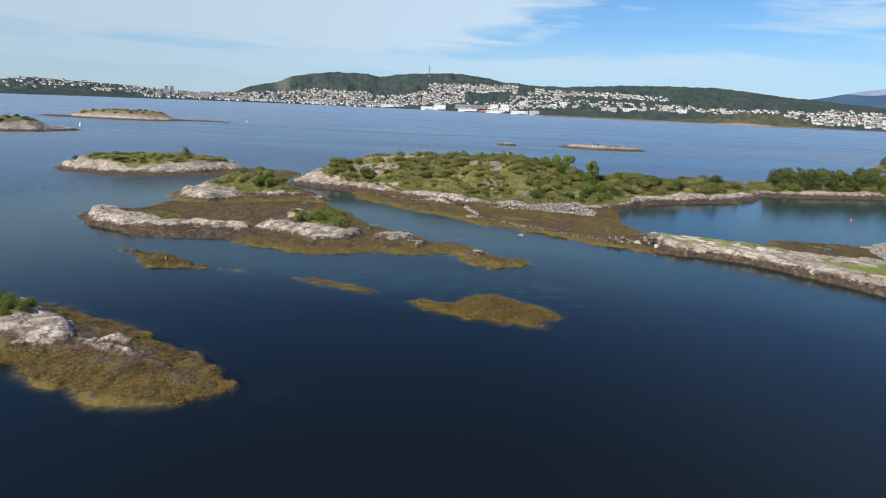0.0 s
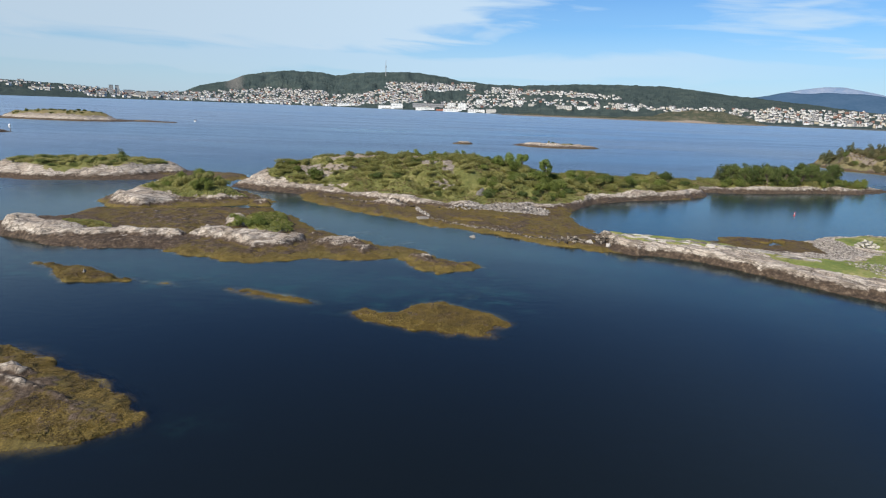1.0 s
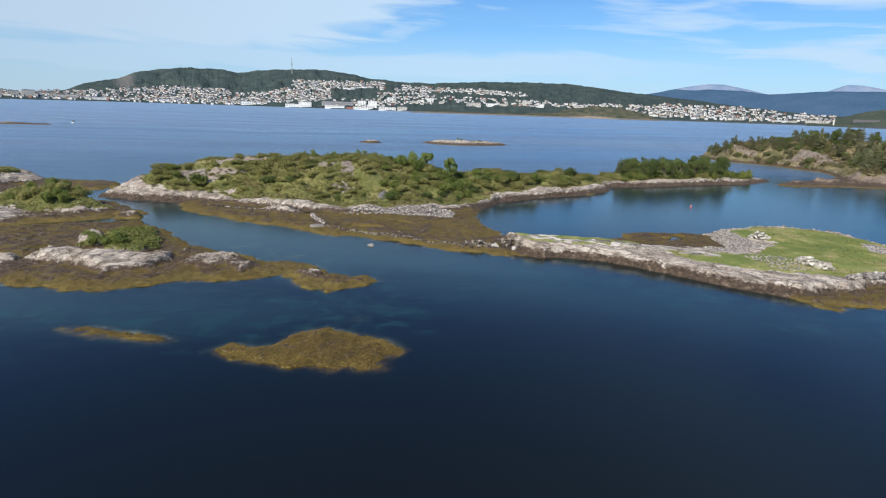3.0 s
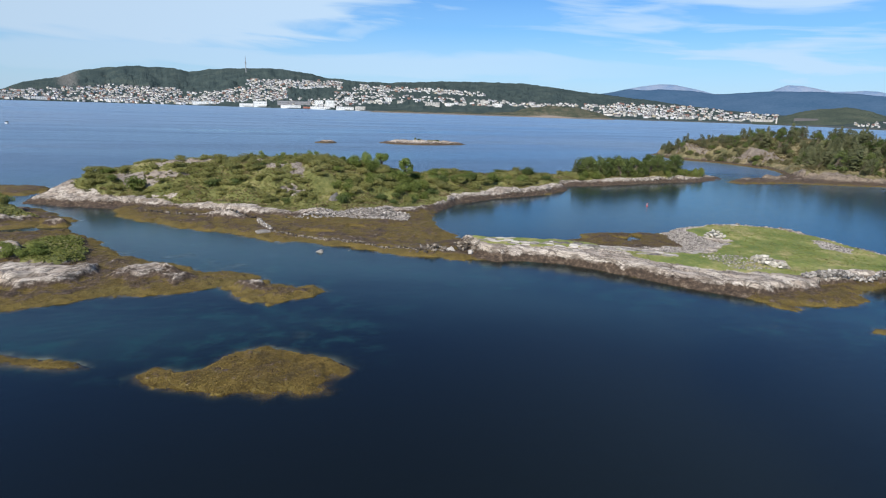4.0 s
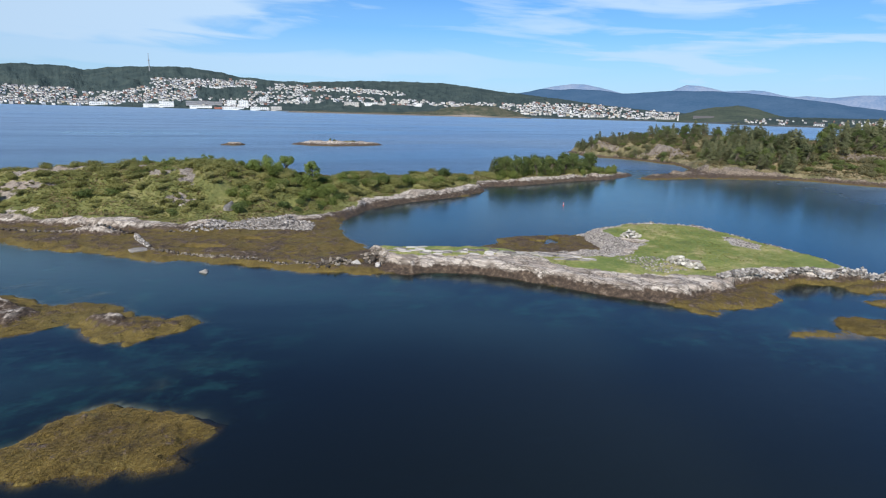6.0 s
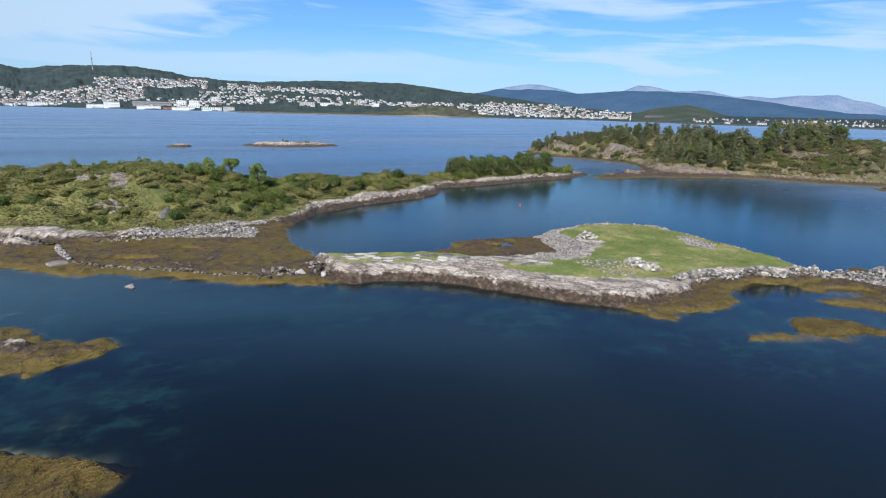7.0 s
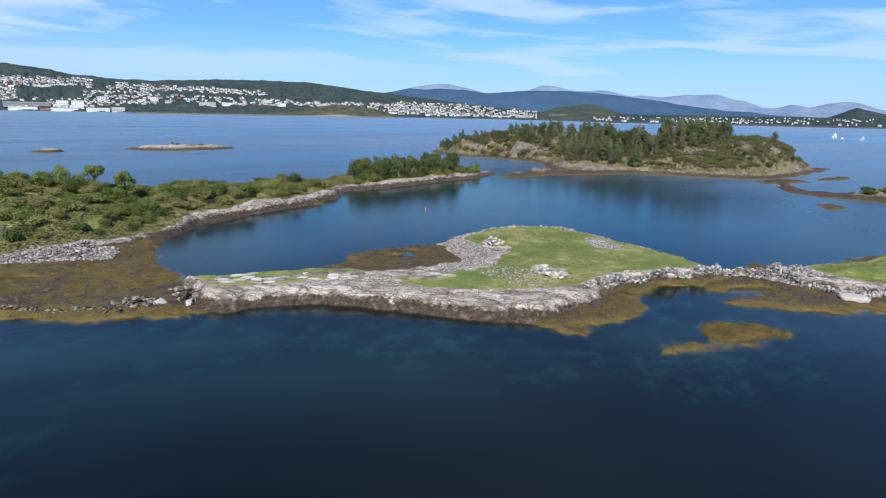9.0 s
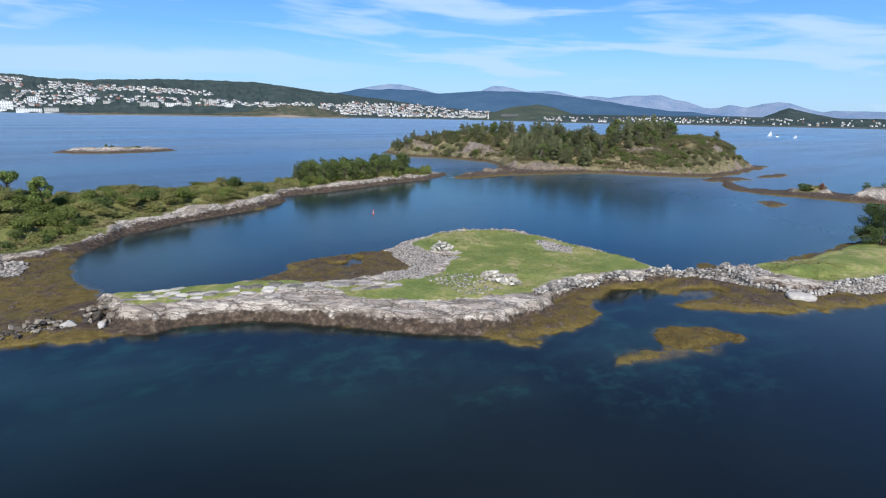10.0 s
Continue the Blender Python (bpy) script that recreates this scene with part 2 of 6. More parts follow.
stone_tide = object_varied("tide_stone", (0.25, (0.04, 0.033, 0.026)), (0.5, (0.12, 0.1, 0.078)), (0.75, (0.3, 0.26, 0.21)))
pale_stone = object_varied("pale_stone", (0.25, (0.15, 0.14, 0.115)), (0.5, (0.32, 0.3, 0.25)), (0.75, (0.52, 0.49, 0.42)))
shingle_mat = plain("shingle", (0.2, (0.05, 0.044, 0.04)), (0.5, (0.2, 0.18, 0.16)), (0.8, (0.43, 0.395, 0.355)), island=True)
wrack_mat = plain("wrack", (0.3, (0.032, 0.023, 0.01)), (0.45, (0.09, 0.062, 0.016)), (0.6, (0.142, 0.098, 0.024)), (0.78, (0.21, 0.148, 0.04)), scale=0.45, rough=0.65, island=True, share=0.22)
white_paint = plain("white_paint", (0.3, (0.72, 0.72, 0.7)), (0.7, (0.82, 0.82, 0.8)), scale=0.5, bump=0.0)
pale_wall = plain("pale_wall", (0.3, (0.42, 0.4, 0.36)), (0.7, (0.56, 0.54, 0.5)), scale=0.02, bump=0.0)
rust_paint = plain("rust_paint", (0.3, (0.36, 0.12, 0.08)), (0.7, (0.5, 0.2, 0.14)), scale=0.1, bump=0.0)
red_paint = plain("red_paint", (0.3, (0.55, 0.04, 0.03)), (0.7, (0.68, 0.07, 0.05)), scale=2, rough=0.4, bump=0.0)
grey_metal = plain("grey_metal", (0.3, (0.2, 0.2, 0.2)), (0.7, (0.32, 0.32, 0.33)), scale=2, rough=0.5, bump=0.0)
dark_glass = plain("dark_glass", (0.3, (0.03, 0.04, 0.05)), (0.7, (0.07, 0.085, 0.1)), scale=0.3, rough=0.2, bump=0.0)
roof_mat = plain("roof_tiles", (0.0, (0.05, 0.05, 0.055)), (0.45, (0.09, 0.085, 0.085)), (0.8, (0.15, 0.085, 0.065)), (0.9, (0.16, 0.16, 0.17)), island=True, hard=True, bump=0.0)
house_mat = plain("house_paint", (0.0, (0.6, 0.59, 0.56)), (0.45, (0.5, 0.48, 0.43)), (0.66, (0.33, 0.33, 0.33)), (0.8, (0.23, 0.13, 0.1)), (0.86, (0.58, 0.59, 0.6)), (0.95, (0.4, 0.35, 0.26)), island=True, hard=True, bump=0.0)


def far_material(name, stops, scale, rock=None, bump=6.0):
    m, t = material(name)
    pos = t.n("NewGeometry").outputs["Position"]
    a, b = t.noise(pos, scale, 6, 0.6), t.noise(pos, scale * 9, 5, 0.7)
    col = t.ramp(t.math("ADD", t.math("MULTIPLY", a, 0.5), t.math("MULTIPLY", b, 0.5)), *stops)
    if rock:
        bare = t.n("Attribute", {"attribute_name": "bare"}).outputs["Fac"]
        col = t.mix(t.span(t.math("ADD", bare, t.math("MULTIPLY", t.math("SUBTRACT", b, 0.5), 0.9)), 0.4, 0.62), col, rock)
    finish(t, col, 1.0, b, 0.8, bump, Specular_IOR_Level=0.0)
    return m


# these two greens carry distance haze as a blue-grey tint
hazed_forest = far_material("hazed_forest", [(0.32, (0.026, 0.041, 0.045)), (0.5, (0.045, 0.064, 0.062)), (0.68, (0.08, 0.098, 0.082))], 0.012, (0.12, 0.122, 0.115))
hazed_olive = far_material("hazed_olive", [(0.35, (0.04, 0.056, 0.048)), (0.5, (0.062, 0.078, 0.06)), (0.68, (0.1, 0.108, 0.078))], 0.012)
far_scrub = far_material("far_scrub", [(0.4, (0.035, 0.048, 0.04)), (0.5, (0.075, 0.082, 0.055)), (0.6, (0.16, 0.135, 0.1))], 0.03, (0.26, 0.22, 0.18))
# blue distance haze is put into the colours of ridge and peaks
hazed_ridge = far_material("hazed_ridge", [(0.35, (0.034, 0.075, 0.13)), (0.65, (0.06, 0.105, 0.165))], 0.006, bump=2.0)
hazed_peak = far_material("hazed_peak", [(0.36, (0.1, 0.165, 0.265)), (0.64, (0.215, 0.255, 0.325))], 0.008, bump=3.0)


# ---- ground shaping ----
def lattice(ix, iy, seed):
    h = (ix * 374761393 + iy * 668265263 + seed * 974634777) & 0x7FFFFFFF
    h = ((h ^ (h >> 13)) * 1274126177) & 0x7FFFFFFF
    return ((h ^ (h >> 16)) & 0xFFFF) / 65535.0


def vnoise(x, y, seed=0):
    x0, y0 = np.floor(x).astype(np.int64), np.floor(y).astype(np.int64)
    u, v = x - x0, y - y0
    u, v = u * u * (3 - 2 * u), v * v * (3 - 2 * v)
    a = lattice(x0, y0, seed) * (1 - u) + lattice(x0 + 1, y0, seed) * u
    b = lattice(x0, y0 + 1, seed) * (1 - u) + lattice(x0 + 1, y0 + 1, seed) * u
    return a * (1 - v) + b * v


def fbm(x, y, seed=0, octaves=4, gain=0.5):
    """About -0.5 to 0.5."""
    s, a, total = 0.0, 1.0, 0.0
    for k in range(octaves):
        s = s + a * (vnoise(x * 2 ** k, y * 2 ** k, seed + 17 * k) - 0.5)
        total += a
        a *= gain
    return s / total * 1.4


def slabs(x, y, seed):
    """Broken blocks: a height for each block, and the distance from its edge."""
    gx, gy = np.floor(x).astype(np.int64), np.floor(y).astype(np.int64)
    f1, f2, tone = np.full(x.shape, 9.0), np.full(x.shape, 9.0), np.zeros(x.shape)
    for i in (-1, 0, 1):
        for j in (-1, 0, 1):
            cx, cy = gx + i, gy + j
            d = np.hypot(cx + lattice(cx, cy, seed) - x, cy + lattice(cx, cy, seed + 1) - y)
            near = d < f1
            f2 = np.where(near, f1, np.minimum(f2, d))
            tone = np.where(near, lattice(cx, cy, seed + 2), tone)
            f1 = np.where(near, d, f1)
    return tone - 0.5, f2 - f1


def inside(poly, x, y):
    """Distance to the outline, positive within it."""
    d = np.full(x.shape, 1e9)
    odd = np.zeros(x.shape, bool)
    for (ax, ay), (bx, by) in zip(poly, poly[1:] + poly[:1]):
        ex, ey = bx - ax, by - ay
        k = np.clip(((x - ax) * ex + (y - ay) * ey) / (ex * ex + ey * ey + 1e-9), 0, 1)
        d = np.minimum(d, np.hypot(x - ax - k * ex, y - ay - k * ey))
        if by != ay:
            odd ^= ((ay > y) != (by > y)) & (x < ex * (y - ay) / ey + ax)
    return np.where(odd, d, -d)


def ease(v):
    v = np.clip(v, 0, 1)
    return v * v * (3 - 2 * v)


ISLANDS = {}


def relief(key, x, y):
    """The height of an island's ground at x, y."""
    spec = ISLANDS[key]
    h = np.full(x.shape, -9.0)
    seed = spec["seed"]
    wob = fbm(x / 5.0, y / 5.0, seed, 4)
    ragged = fbm(x / 1.5, y / 1.5, seed + 40, 3)
    for poly, base, top, width in spec["layers"]:
        sd = inside(poly, x, y) + wob * min(3.0, 0.5 * width + 0.6) + ragged * (1.1 if base < 0.1 else 0.5)
        crest = top * (1 + spec["uneven"] * fbm(x / 8.0, y / 8.0, seed + 2, 3)) if top < 3 else top
        h = np.maximum(h, np.where(sd > 0, base + (crest - base) * np.sin(np.clip(sd / width, 0, 1) * math.pi / 2), base + np.maximum(sd, -1.6) * spec["dip"] + np.minimum(sd + 1.6, 0) * 1.1))
    for poly in spec["pools"]:
        h = np.where(inside(poly, x, y) + wob > 0, np.minimum(h, -0.14), h)
    c, s = math.cos(spec["strike"]), math.sin(spec["strike"])
    p, q = x * c + y * s, -x * s + y * c
    ridges = 1 - np.abs(fbm(p / 7.0, q / 1.7, seed + 5, 4, 0.6)) * 4
    lumps = fbm(x / 3.4, y / 3.4, seed + 9, 3, 0.5)
    dry = ease((h - 0.25) / 1.0)
    green = turf_at(key, x, y)
    warp = fbm(x / 3.0, y / 3.0, seed + 8, 3) * 1.2
    block_, edge_ = slabs(p / 5.0 + warp * 0.6, q / 1.7 + warp * 0.6, seed + 7)
    chip, edge2 = slabs(p / 2.0 + warp, q / 0.75 + warp, seed + 11)
    cleft = np.maximum(np.clip(1 - edge_ / 0.12, 0, 1), 0.3 * np.clip(1 - edge2 / 0.14, 0, 1))
    h = h + dry * (1 - 0.985 * green) * (0.10 * ridges + 0.22 * lumps + 0.6 * block_ + 0.08 * chip - 0.34 * cleft) * spec["rough"]
    tilt = 0.10 * p + 0.06 * q
    u = (h + tilt) / 0.34
    tread = (np.floor(u) + ease((u - np.floor(u) - 0.62) / 0.38)) * 0.34 - tilt
    h = h + dry * (1 - green) * 0.5 * (tread - h) * (h < 6)
    h = h + (1 - dry) * 0.38 * fbm(x / 0.9, y / 0.9, seed + 3, 4, 0.65) * ease((h + 1.2) / 1.0)
    h = h + green * spec["bumpy"] * fbm(x / 3.2, y / 3.2, seed + 21, 4, 0.6)
    return h


def turf_at(key, x, y):
    g = np.zeros(x.shape)
    spec = ISLANDS[key]
    for poly in spec["turf"]:
        g = np.maximum(g, ease((inside(poly, x, y) + (1.0 + spec["rough"] * 2.4) * fbm(x / 4, y / 4, 77, 5, 0.65)) / 1.2 + 0.5))
    for poly in spec["bare"]:
        g = np.minimum(g, 1 - ease((inside(poly, x, y) + (0.9 + 2.6 * spec["rough"]) * fbm(x / 2.2, y / 1.6, 78, 5, 0.7)) / 0.8 + 0.5))
    return g


def clean_at(key, x, y):
    """Where steep rock keeps the weed off the shore."""
    c = np.zeros(x.shape)
    for poly in ISLANDS[key]["clean"]:
        c = np.maximum(c, ease((inside(poly, x, y) + 2.0 * fbm(x / 4, y / 4, 91, 3)) / 3.0 + 0.5))
    return c


def grid_mesh(name, xs, ys, z, keep):
    nx, ny = len(xs), len(ys)
    X, Y = np.meshgrid(xs, ys)
    ids = np.arange(nx * ny).reshape(ny, nx)
    quads = np.stack([ids[:-1, :-1], ids[:-1, 1:], ids[1:, 1:], ids[1:, :-1]], -1).reshape(-1, 4)
    quads = quads[keep.reshape(-1)[quads].any(1)]
    used, inv = np.unique(quads, return_inverse=True)
    verts = np.stack([X.ravel(), Y.ravel(), z.ravel()], -1)[used]
    me = bpy.data.meshes.new(name)
    me.vertices.add(len(verts))
    me.vertices.foreach_set("co", verts.astype(np.float32).ravel())
    n = len(quads)
    me.loops.add(4 * n)
    me.loops.foreach_set("vertex_index", inv.reshape(-1).astype(np.int32))
    me.polygons.add(n)
    me.polygons.foreach_set("loop_start", np.arange(0, 4 * n, 4, dtype=np.int32))
    me.polygons.foreach_set("use_smooth", np.ones(n, bool))
    me.update(calc_edges=True)
    return me, used


def attribute(me, name, values):
    a = me.attributes.new(name, "FLOAT", "POINT")
    a.data.foreach_set("value", np.asarray(values, np.float32))


def island(key, name, label, step, mat, layers, turf=(), bare=(), gravel=(), rough=1.0, bumpy=0.3, dip=0.7, strike=0.5, uneven=1.0, pools=(), clean=(), floor=-5.4):
    ISLANDS[key] = dict(layers=layers, clean=clean, turf=turf, bare=bare, gravel=gravel, pools=pools, uneven=uneven, seed=len(ISLANDS) * 31 + 3, rough=rough, bumpy=bumpy, dip=dip, strike=strike)
    pts = np.array([p for poly, *_ in layers for p in poly])
    lo, hi = pts.min(0) - 9, pts.max(0) + 9
    xs, ys = np.arange(lo[0], hi[0], step), np.arange(lo[1], hi[1], step)
    X, Y = np.meshgrid(xs, ys)
    z = relief(key, X, Y)
    me, used = grid_mesh(name, xs, ys, z, z > floor)
    attribute(me, "turf", (turf_at(key, X, Y) * ease((z - 0.5) / 0.4)).ravel()[used])
    gr = np.zeros(X.shape)
    for poly in gravel:
        gr = np.maximum(gr, ease((inside(poly, X, Y) + fbm(X / 3, Y / 3, 5)) / 1.5 + 0.5))
    attribute(me, "gravel", gr.ravel()[used])
    if clean:
        attribute(me, "clean", clean_at(key, X, Y).ravel()[used])
    me.materials.append(mat)
    return tagged(new(name, me), label, "island", kind="structure")


def ground_z(key, x, y):
    return float(relief(key, np.array([float(x)]), np.array([float(y)]))[0])


# ---- islands: outline, height at the outline, height inside, width of the rise ----
island("near", "islet", "low islet with pale bare rock, turf and broad golden bladderwrack skirts", 0.16, heath_shore,
       [([(-48, 38), (-40, 35.5), (-32, 33.6), (-28.3, 32), (-22.5, 30.2), (-17.8, 29.7), (-14.2, 31), (-14, 32.4), (-17, 35), (-22.5, 38.9), (-28.9, 42), (-36, 45), (-45, 46)], 0.0, 0.5, 3.5),
        ([(-46, 38.5), (-38, 36.5), (-31, 36), (-25.5, 36), (-23.5, 37.2), (-28, 40.2), (-36, 43.8), (-44, 45)], 0.3, 0.62, 2.5),
        ([(-46, 38.4), (-38, 36.6), (-33.2, 36), (-31, 35.8), (-28, 36.2), (-29.6, 38.8), (-32.4, 40.6), (-37, 43.5), (-44, 44.5)], 0.8, 1.6, 2.0), ([(-27.8, 36.4), (-24.4, 36.0), (-23.4, 37.2), (-26.5, 38.4)], 0.6, 1.2, 0.9), ([(-30, 36.4), (-25, 35), (-21.5, 33.8), (-19.4, 33.2), (-19.8, 34.2), (-23.5, 36.4), (-27, 38.4), (-30, 39)], 0.45, 0.85, 0.8)],
       turf=[[(-48, 39.6), (-39, 38.4), (-34.4, 38.6), (-33.6, 39.8), (-36, 41.4), (-40, 42.5), (-46, 43)]], rough=0.6, strike=-0.45, uneven=0.45)
WRACK = []


def reef(key, label, layers, step=0.22):
    ob = island(key, "seaweed_reef", label, step, heath_shore, layers, rough=0.2, dip=1.0, uneven=0.7)
    tagged(ob, category="seaweed", group="seaweed reefs", kind="stuff")
    WRACK.append(key)


reef("b", "golden-brown bladderwrack reef just awash in dark water",
     [([(-4.6, 51), (-3.8, 49.8), (-2.4, 48.6), (-0.3, 47.6), (2.1, 46.6), (5.2, 45.4), (7.9, 45), (9.6, 45.4), (8.8, 46.7), (9.6, 47.3), (10.8, 48.7), (9.6, 50.3), (8, 51.5), (6.8, 52.3), (4.9, 53.4), (3.3, 53.1), (1.8, 52.3), (0.5, 51.3), (-1.3, 51.2), (-3, 51.4)], -0.1, 0.32, 1.6)])
reef("c", "thin strip of brown bladderwrack breaking the water",
     [([(-17.4, 56.9), (-14.9, 55.3), (-11.8, 54.2), (-9.2, 52.8), (-7.4, 52.9), (-10.1, 54.3), (-13.3, 55.8), (-16.2, 57.4)], -0.12, 0.12, 1.0)])
reef("c2", "brown bladderwrack reef with a pale stone on it",
     [([(-42, 65.2), (-38.3, 61.6), (-34.9, 58.4), (-30.6, 57.8), (-28, 58.9), (-31.1, 61.1), (-35.3, 63.2), (-39.2, 64.7)], -0.1, 0.5, 2.0)])
reef("c3", "small drowned patch of brown bladderwrack", [([(-26.6, 58.6), (-24.6, 57.7), (-23, 58), (-24.4, 58.9)], -0.15, 0.05, 0.8)])
reef("m", "golden bladderwrack reef off the stone causeway",
     [([(64.2, 44.4), (66.5, 41.5), (68.7, 40.8), (72, 40.2), (72.5, 42.2), (71.5, 44.2), (70.2, 46.2), (67.8, 46.8), (65.4, 46)], -0.1, 0.32, 1.2),
      ([(58.2, 45.3), (61.6, 43.2), (64.8, 42.4), (64.8, 44.6), (61.8, 45.6), (59.6, 45.9)], -0.14, 0.15, 1.0)])
island("d", "islet", "long low islet of pale cracked rock with bladderwrack margins and tufts of grass", 0.24, heath_shore,
       [([(-60.5, 86), (-59, 82.5), (-58, 80.4), (-53.7, 77.2), (-49.3, 75), (-42.5, 72.1), (-39, 71.4), (-35.7, 72.4), (-31.3, 71.6), (-28.3, 70.2), (-24, 68.6), (-20.5, 66.9), (-17.4, 66.3), (-14, 67.3), (-11.9, 68.2), (-4.5, 69), (-0.7, 70), (2.9, 65.2), (4.9, 63.6), (8.6, 65.2), (11.2, 66.7), (7.6, 68.9), (1.6, 74.6), (-3.3, 76.3), (-8.8, 81.1), (-18.1, 93.6), (-24, 102), (-30, 101), (-40, 99), (-49, 98), (-53, 97), (-53.5, 91), (-58, 88.5)], 0.0, 0.5, 3.0),
        ([(-56.5, 80.6), (-53.4, 78), (-49, 76), (-42.4, 73.2), (-39, 72.5), (-35.7, 73.6), (-31.3, 73), (-29, 75), (-30, 78), (-38, 79), (-48, 80)], 0.3, 0.7, 1.0),
        ([(-56.5, 80.6), (-54.3, 78), (-48.1, 74.8), (-44.7, 75.2), (-40.8, 75.4), (-37.6, 76.7), (-33.1, 76.2), (-30.2, 77), (-30.4, 78.6), (-34.1, 79.4), (-37.8, 80), (-40.7, 79), (-44.3, 79.6), (-49.2, 82.2), (-55.4, 84.8)], 0.75, 1.8, 1.3),
        ([(-29.5, 77.6), (-27.9, 80.5), (-25.2, 80.4), (-20.2, 78), (-15.8, 77), (-13.6, 78.8), (-13.1, 75.9), (-15.7, 72.4), (-19, 71.6), (-22.9, 75)], 0.6, 1.5, 1.0),
        ([(-12.2, 74.8), (-10, 77.4), (-7.6, 77.5), (-4.9, 75.5), (-8, 73.5), (-11.1, 73.2)], 0.6, 1.35, 0.9), ([(-27.6, 87.1), (-27, 89.9), (-24.1, 88), (-23.2, 84.3), (-25.6, 83.3)], 0.6, 1.5, 1.0),
        ([(-25.5, 90), (-24.1, 94), (-20.2, 94.4), (-17, 88.7), (-14.5, 81), (-18.8, 78), (-22.5, 80.5)], 0.4, 1.15, 2.0), ([(-51.5, 85.6), (-46.7, 85.6), (-41.5, 83.4), (-38.6, 79.6), (-44, 79), (-51, 83)], 0.45, 0.95, 1.6),
        ([(-7.6, 74.2), (-5.1, 75.6), (-3, 73.6), (-4.7, 70.9)], 0.45, 0.95, 0.9), ([(-0.2, 70.5), (2.5, 67), (5.5, 65.5), (6.5, 67), (3, 71), (0.5, 72.5)], 0.15, 0.6, 1.6), ([(0.6, 70), (2.7, 71), (4.6, 68.8), (3.1, 67.2)], 0.4, 0.95, 0.7)],
       turf=[[(-51, 85), (-46.7, 85), (-42.2, 83.2), (-39.3, 79.8), (-43.9, 79.6)], [(-25.1, 89.8), (-24.1, 93.9), (-20.2, 94.4), (-17.2, 88.7), (-15.3, 80.6), (-18.8, 78.8), (-21.9, 80.8)], [(-35.4, 86.4), (-29.4, 85.4), (-23.1, 82.4), (-24.4, 80.8), (-32.1, 82.5)]],
       rough=0.9, strike=0.35, uneven=0.5, dip=1.2, clean=[[(-63, 90), (-63, 76), (-50, 69), (-38, 68), (-31, 69.5), (-28.5, 76), (-40, 82), (-55, 92)]])
island("dn", "islet", "rounded rock islet with a dense green thicket on top", 0.35, heath_shore,
       [([(-25, 108.5), (-31, 104), (-40, 100), (-50, 99), (-55.5, 104), (-57, 112), (-55, 122), (-47, 126), (-36, 121), (-29, 114)], 0.0, 0.6, 2.5),
        ([(-28, 108.5), (-36, 105.5), (-44, 104), (-50, 104), (-54, 107), (-55, 113), (-52, 120), (-46, 122), (-36, 117)], 0.4, 2.4, 4.0), ([(-52.6, 100.2), (-54.4, 108), (-48, 109), (-42, 106), (-36, 105), (-37, 103.2), (-42.6, 101.6), (-45, 98.6), (-49, 98.4)], 0.5, 1.8, 2.2), ([(-28.6, 104.4), (-28, 108.4), (-25.8, 107.4), (-25, 104.6)], 0.4, 1.0, 0.8)],
       turf=[[(-29.5, 109.3), (-36, 107), (-43, 106), (-47, 106.8), (-51, 111), (-50, 119), (-40, 118)]], rough=0.8)
island("e", "island", "long low island of pale rock crowned with heath", 0.5, heath_shore,
       [([(-102, 137), (-98.4, 133), (-92, 129.2), (-81, 128), (-72, 129.8), (-65, 132.6), (-60, 134), (-50, 135), (-42, 136), (-40, 142), (-43, 149), (-60, 152), (-80, 152), (-95, 146)], 0.0, 0.5, 2.0),
        ([(-100.4, 137), (-97.5, 134), (-92, 130.3), (-81, 129.2), (-72, 131), (-65.5, 134.2), (-59, 143), (-57, 148), (-78, 151), (-94, 144)], 0.4, 1.6, 1.5),
        ([(-98.6, 138), (-91, 132.3), (-81, 131.2), (-72, 133), (-66, 136.5), (-60, 144), (-58, 148), (-78, 151), (-93, 144)], 1.6, 3.9, 6.0)],
       turf=[[(-95, 138.3), (-90, 134.4), (-80, 133.2), (-72, 135), (-67, 138), (-61, 145.2), (-63, 149), (-80, 150), (-93, 143)]], rough=1.2, clean=[[(-106, 142), (-104, 126), (-60, 126), (-57, 137), (-66, 142), (-96, 146)]])
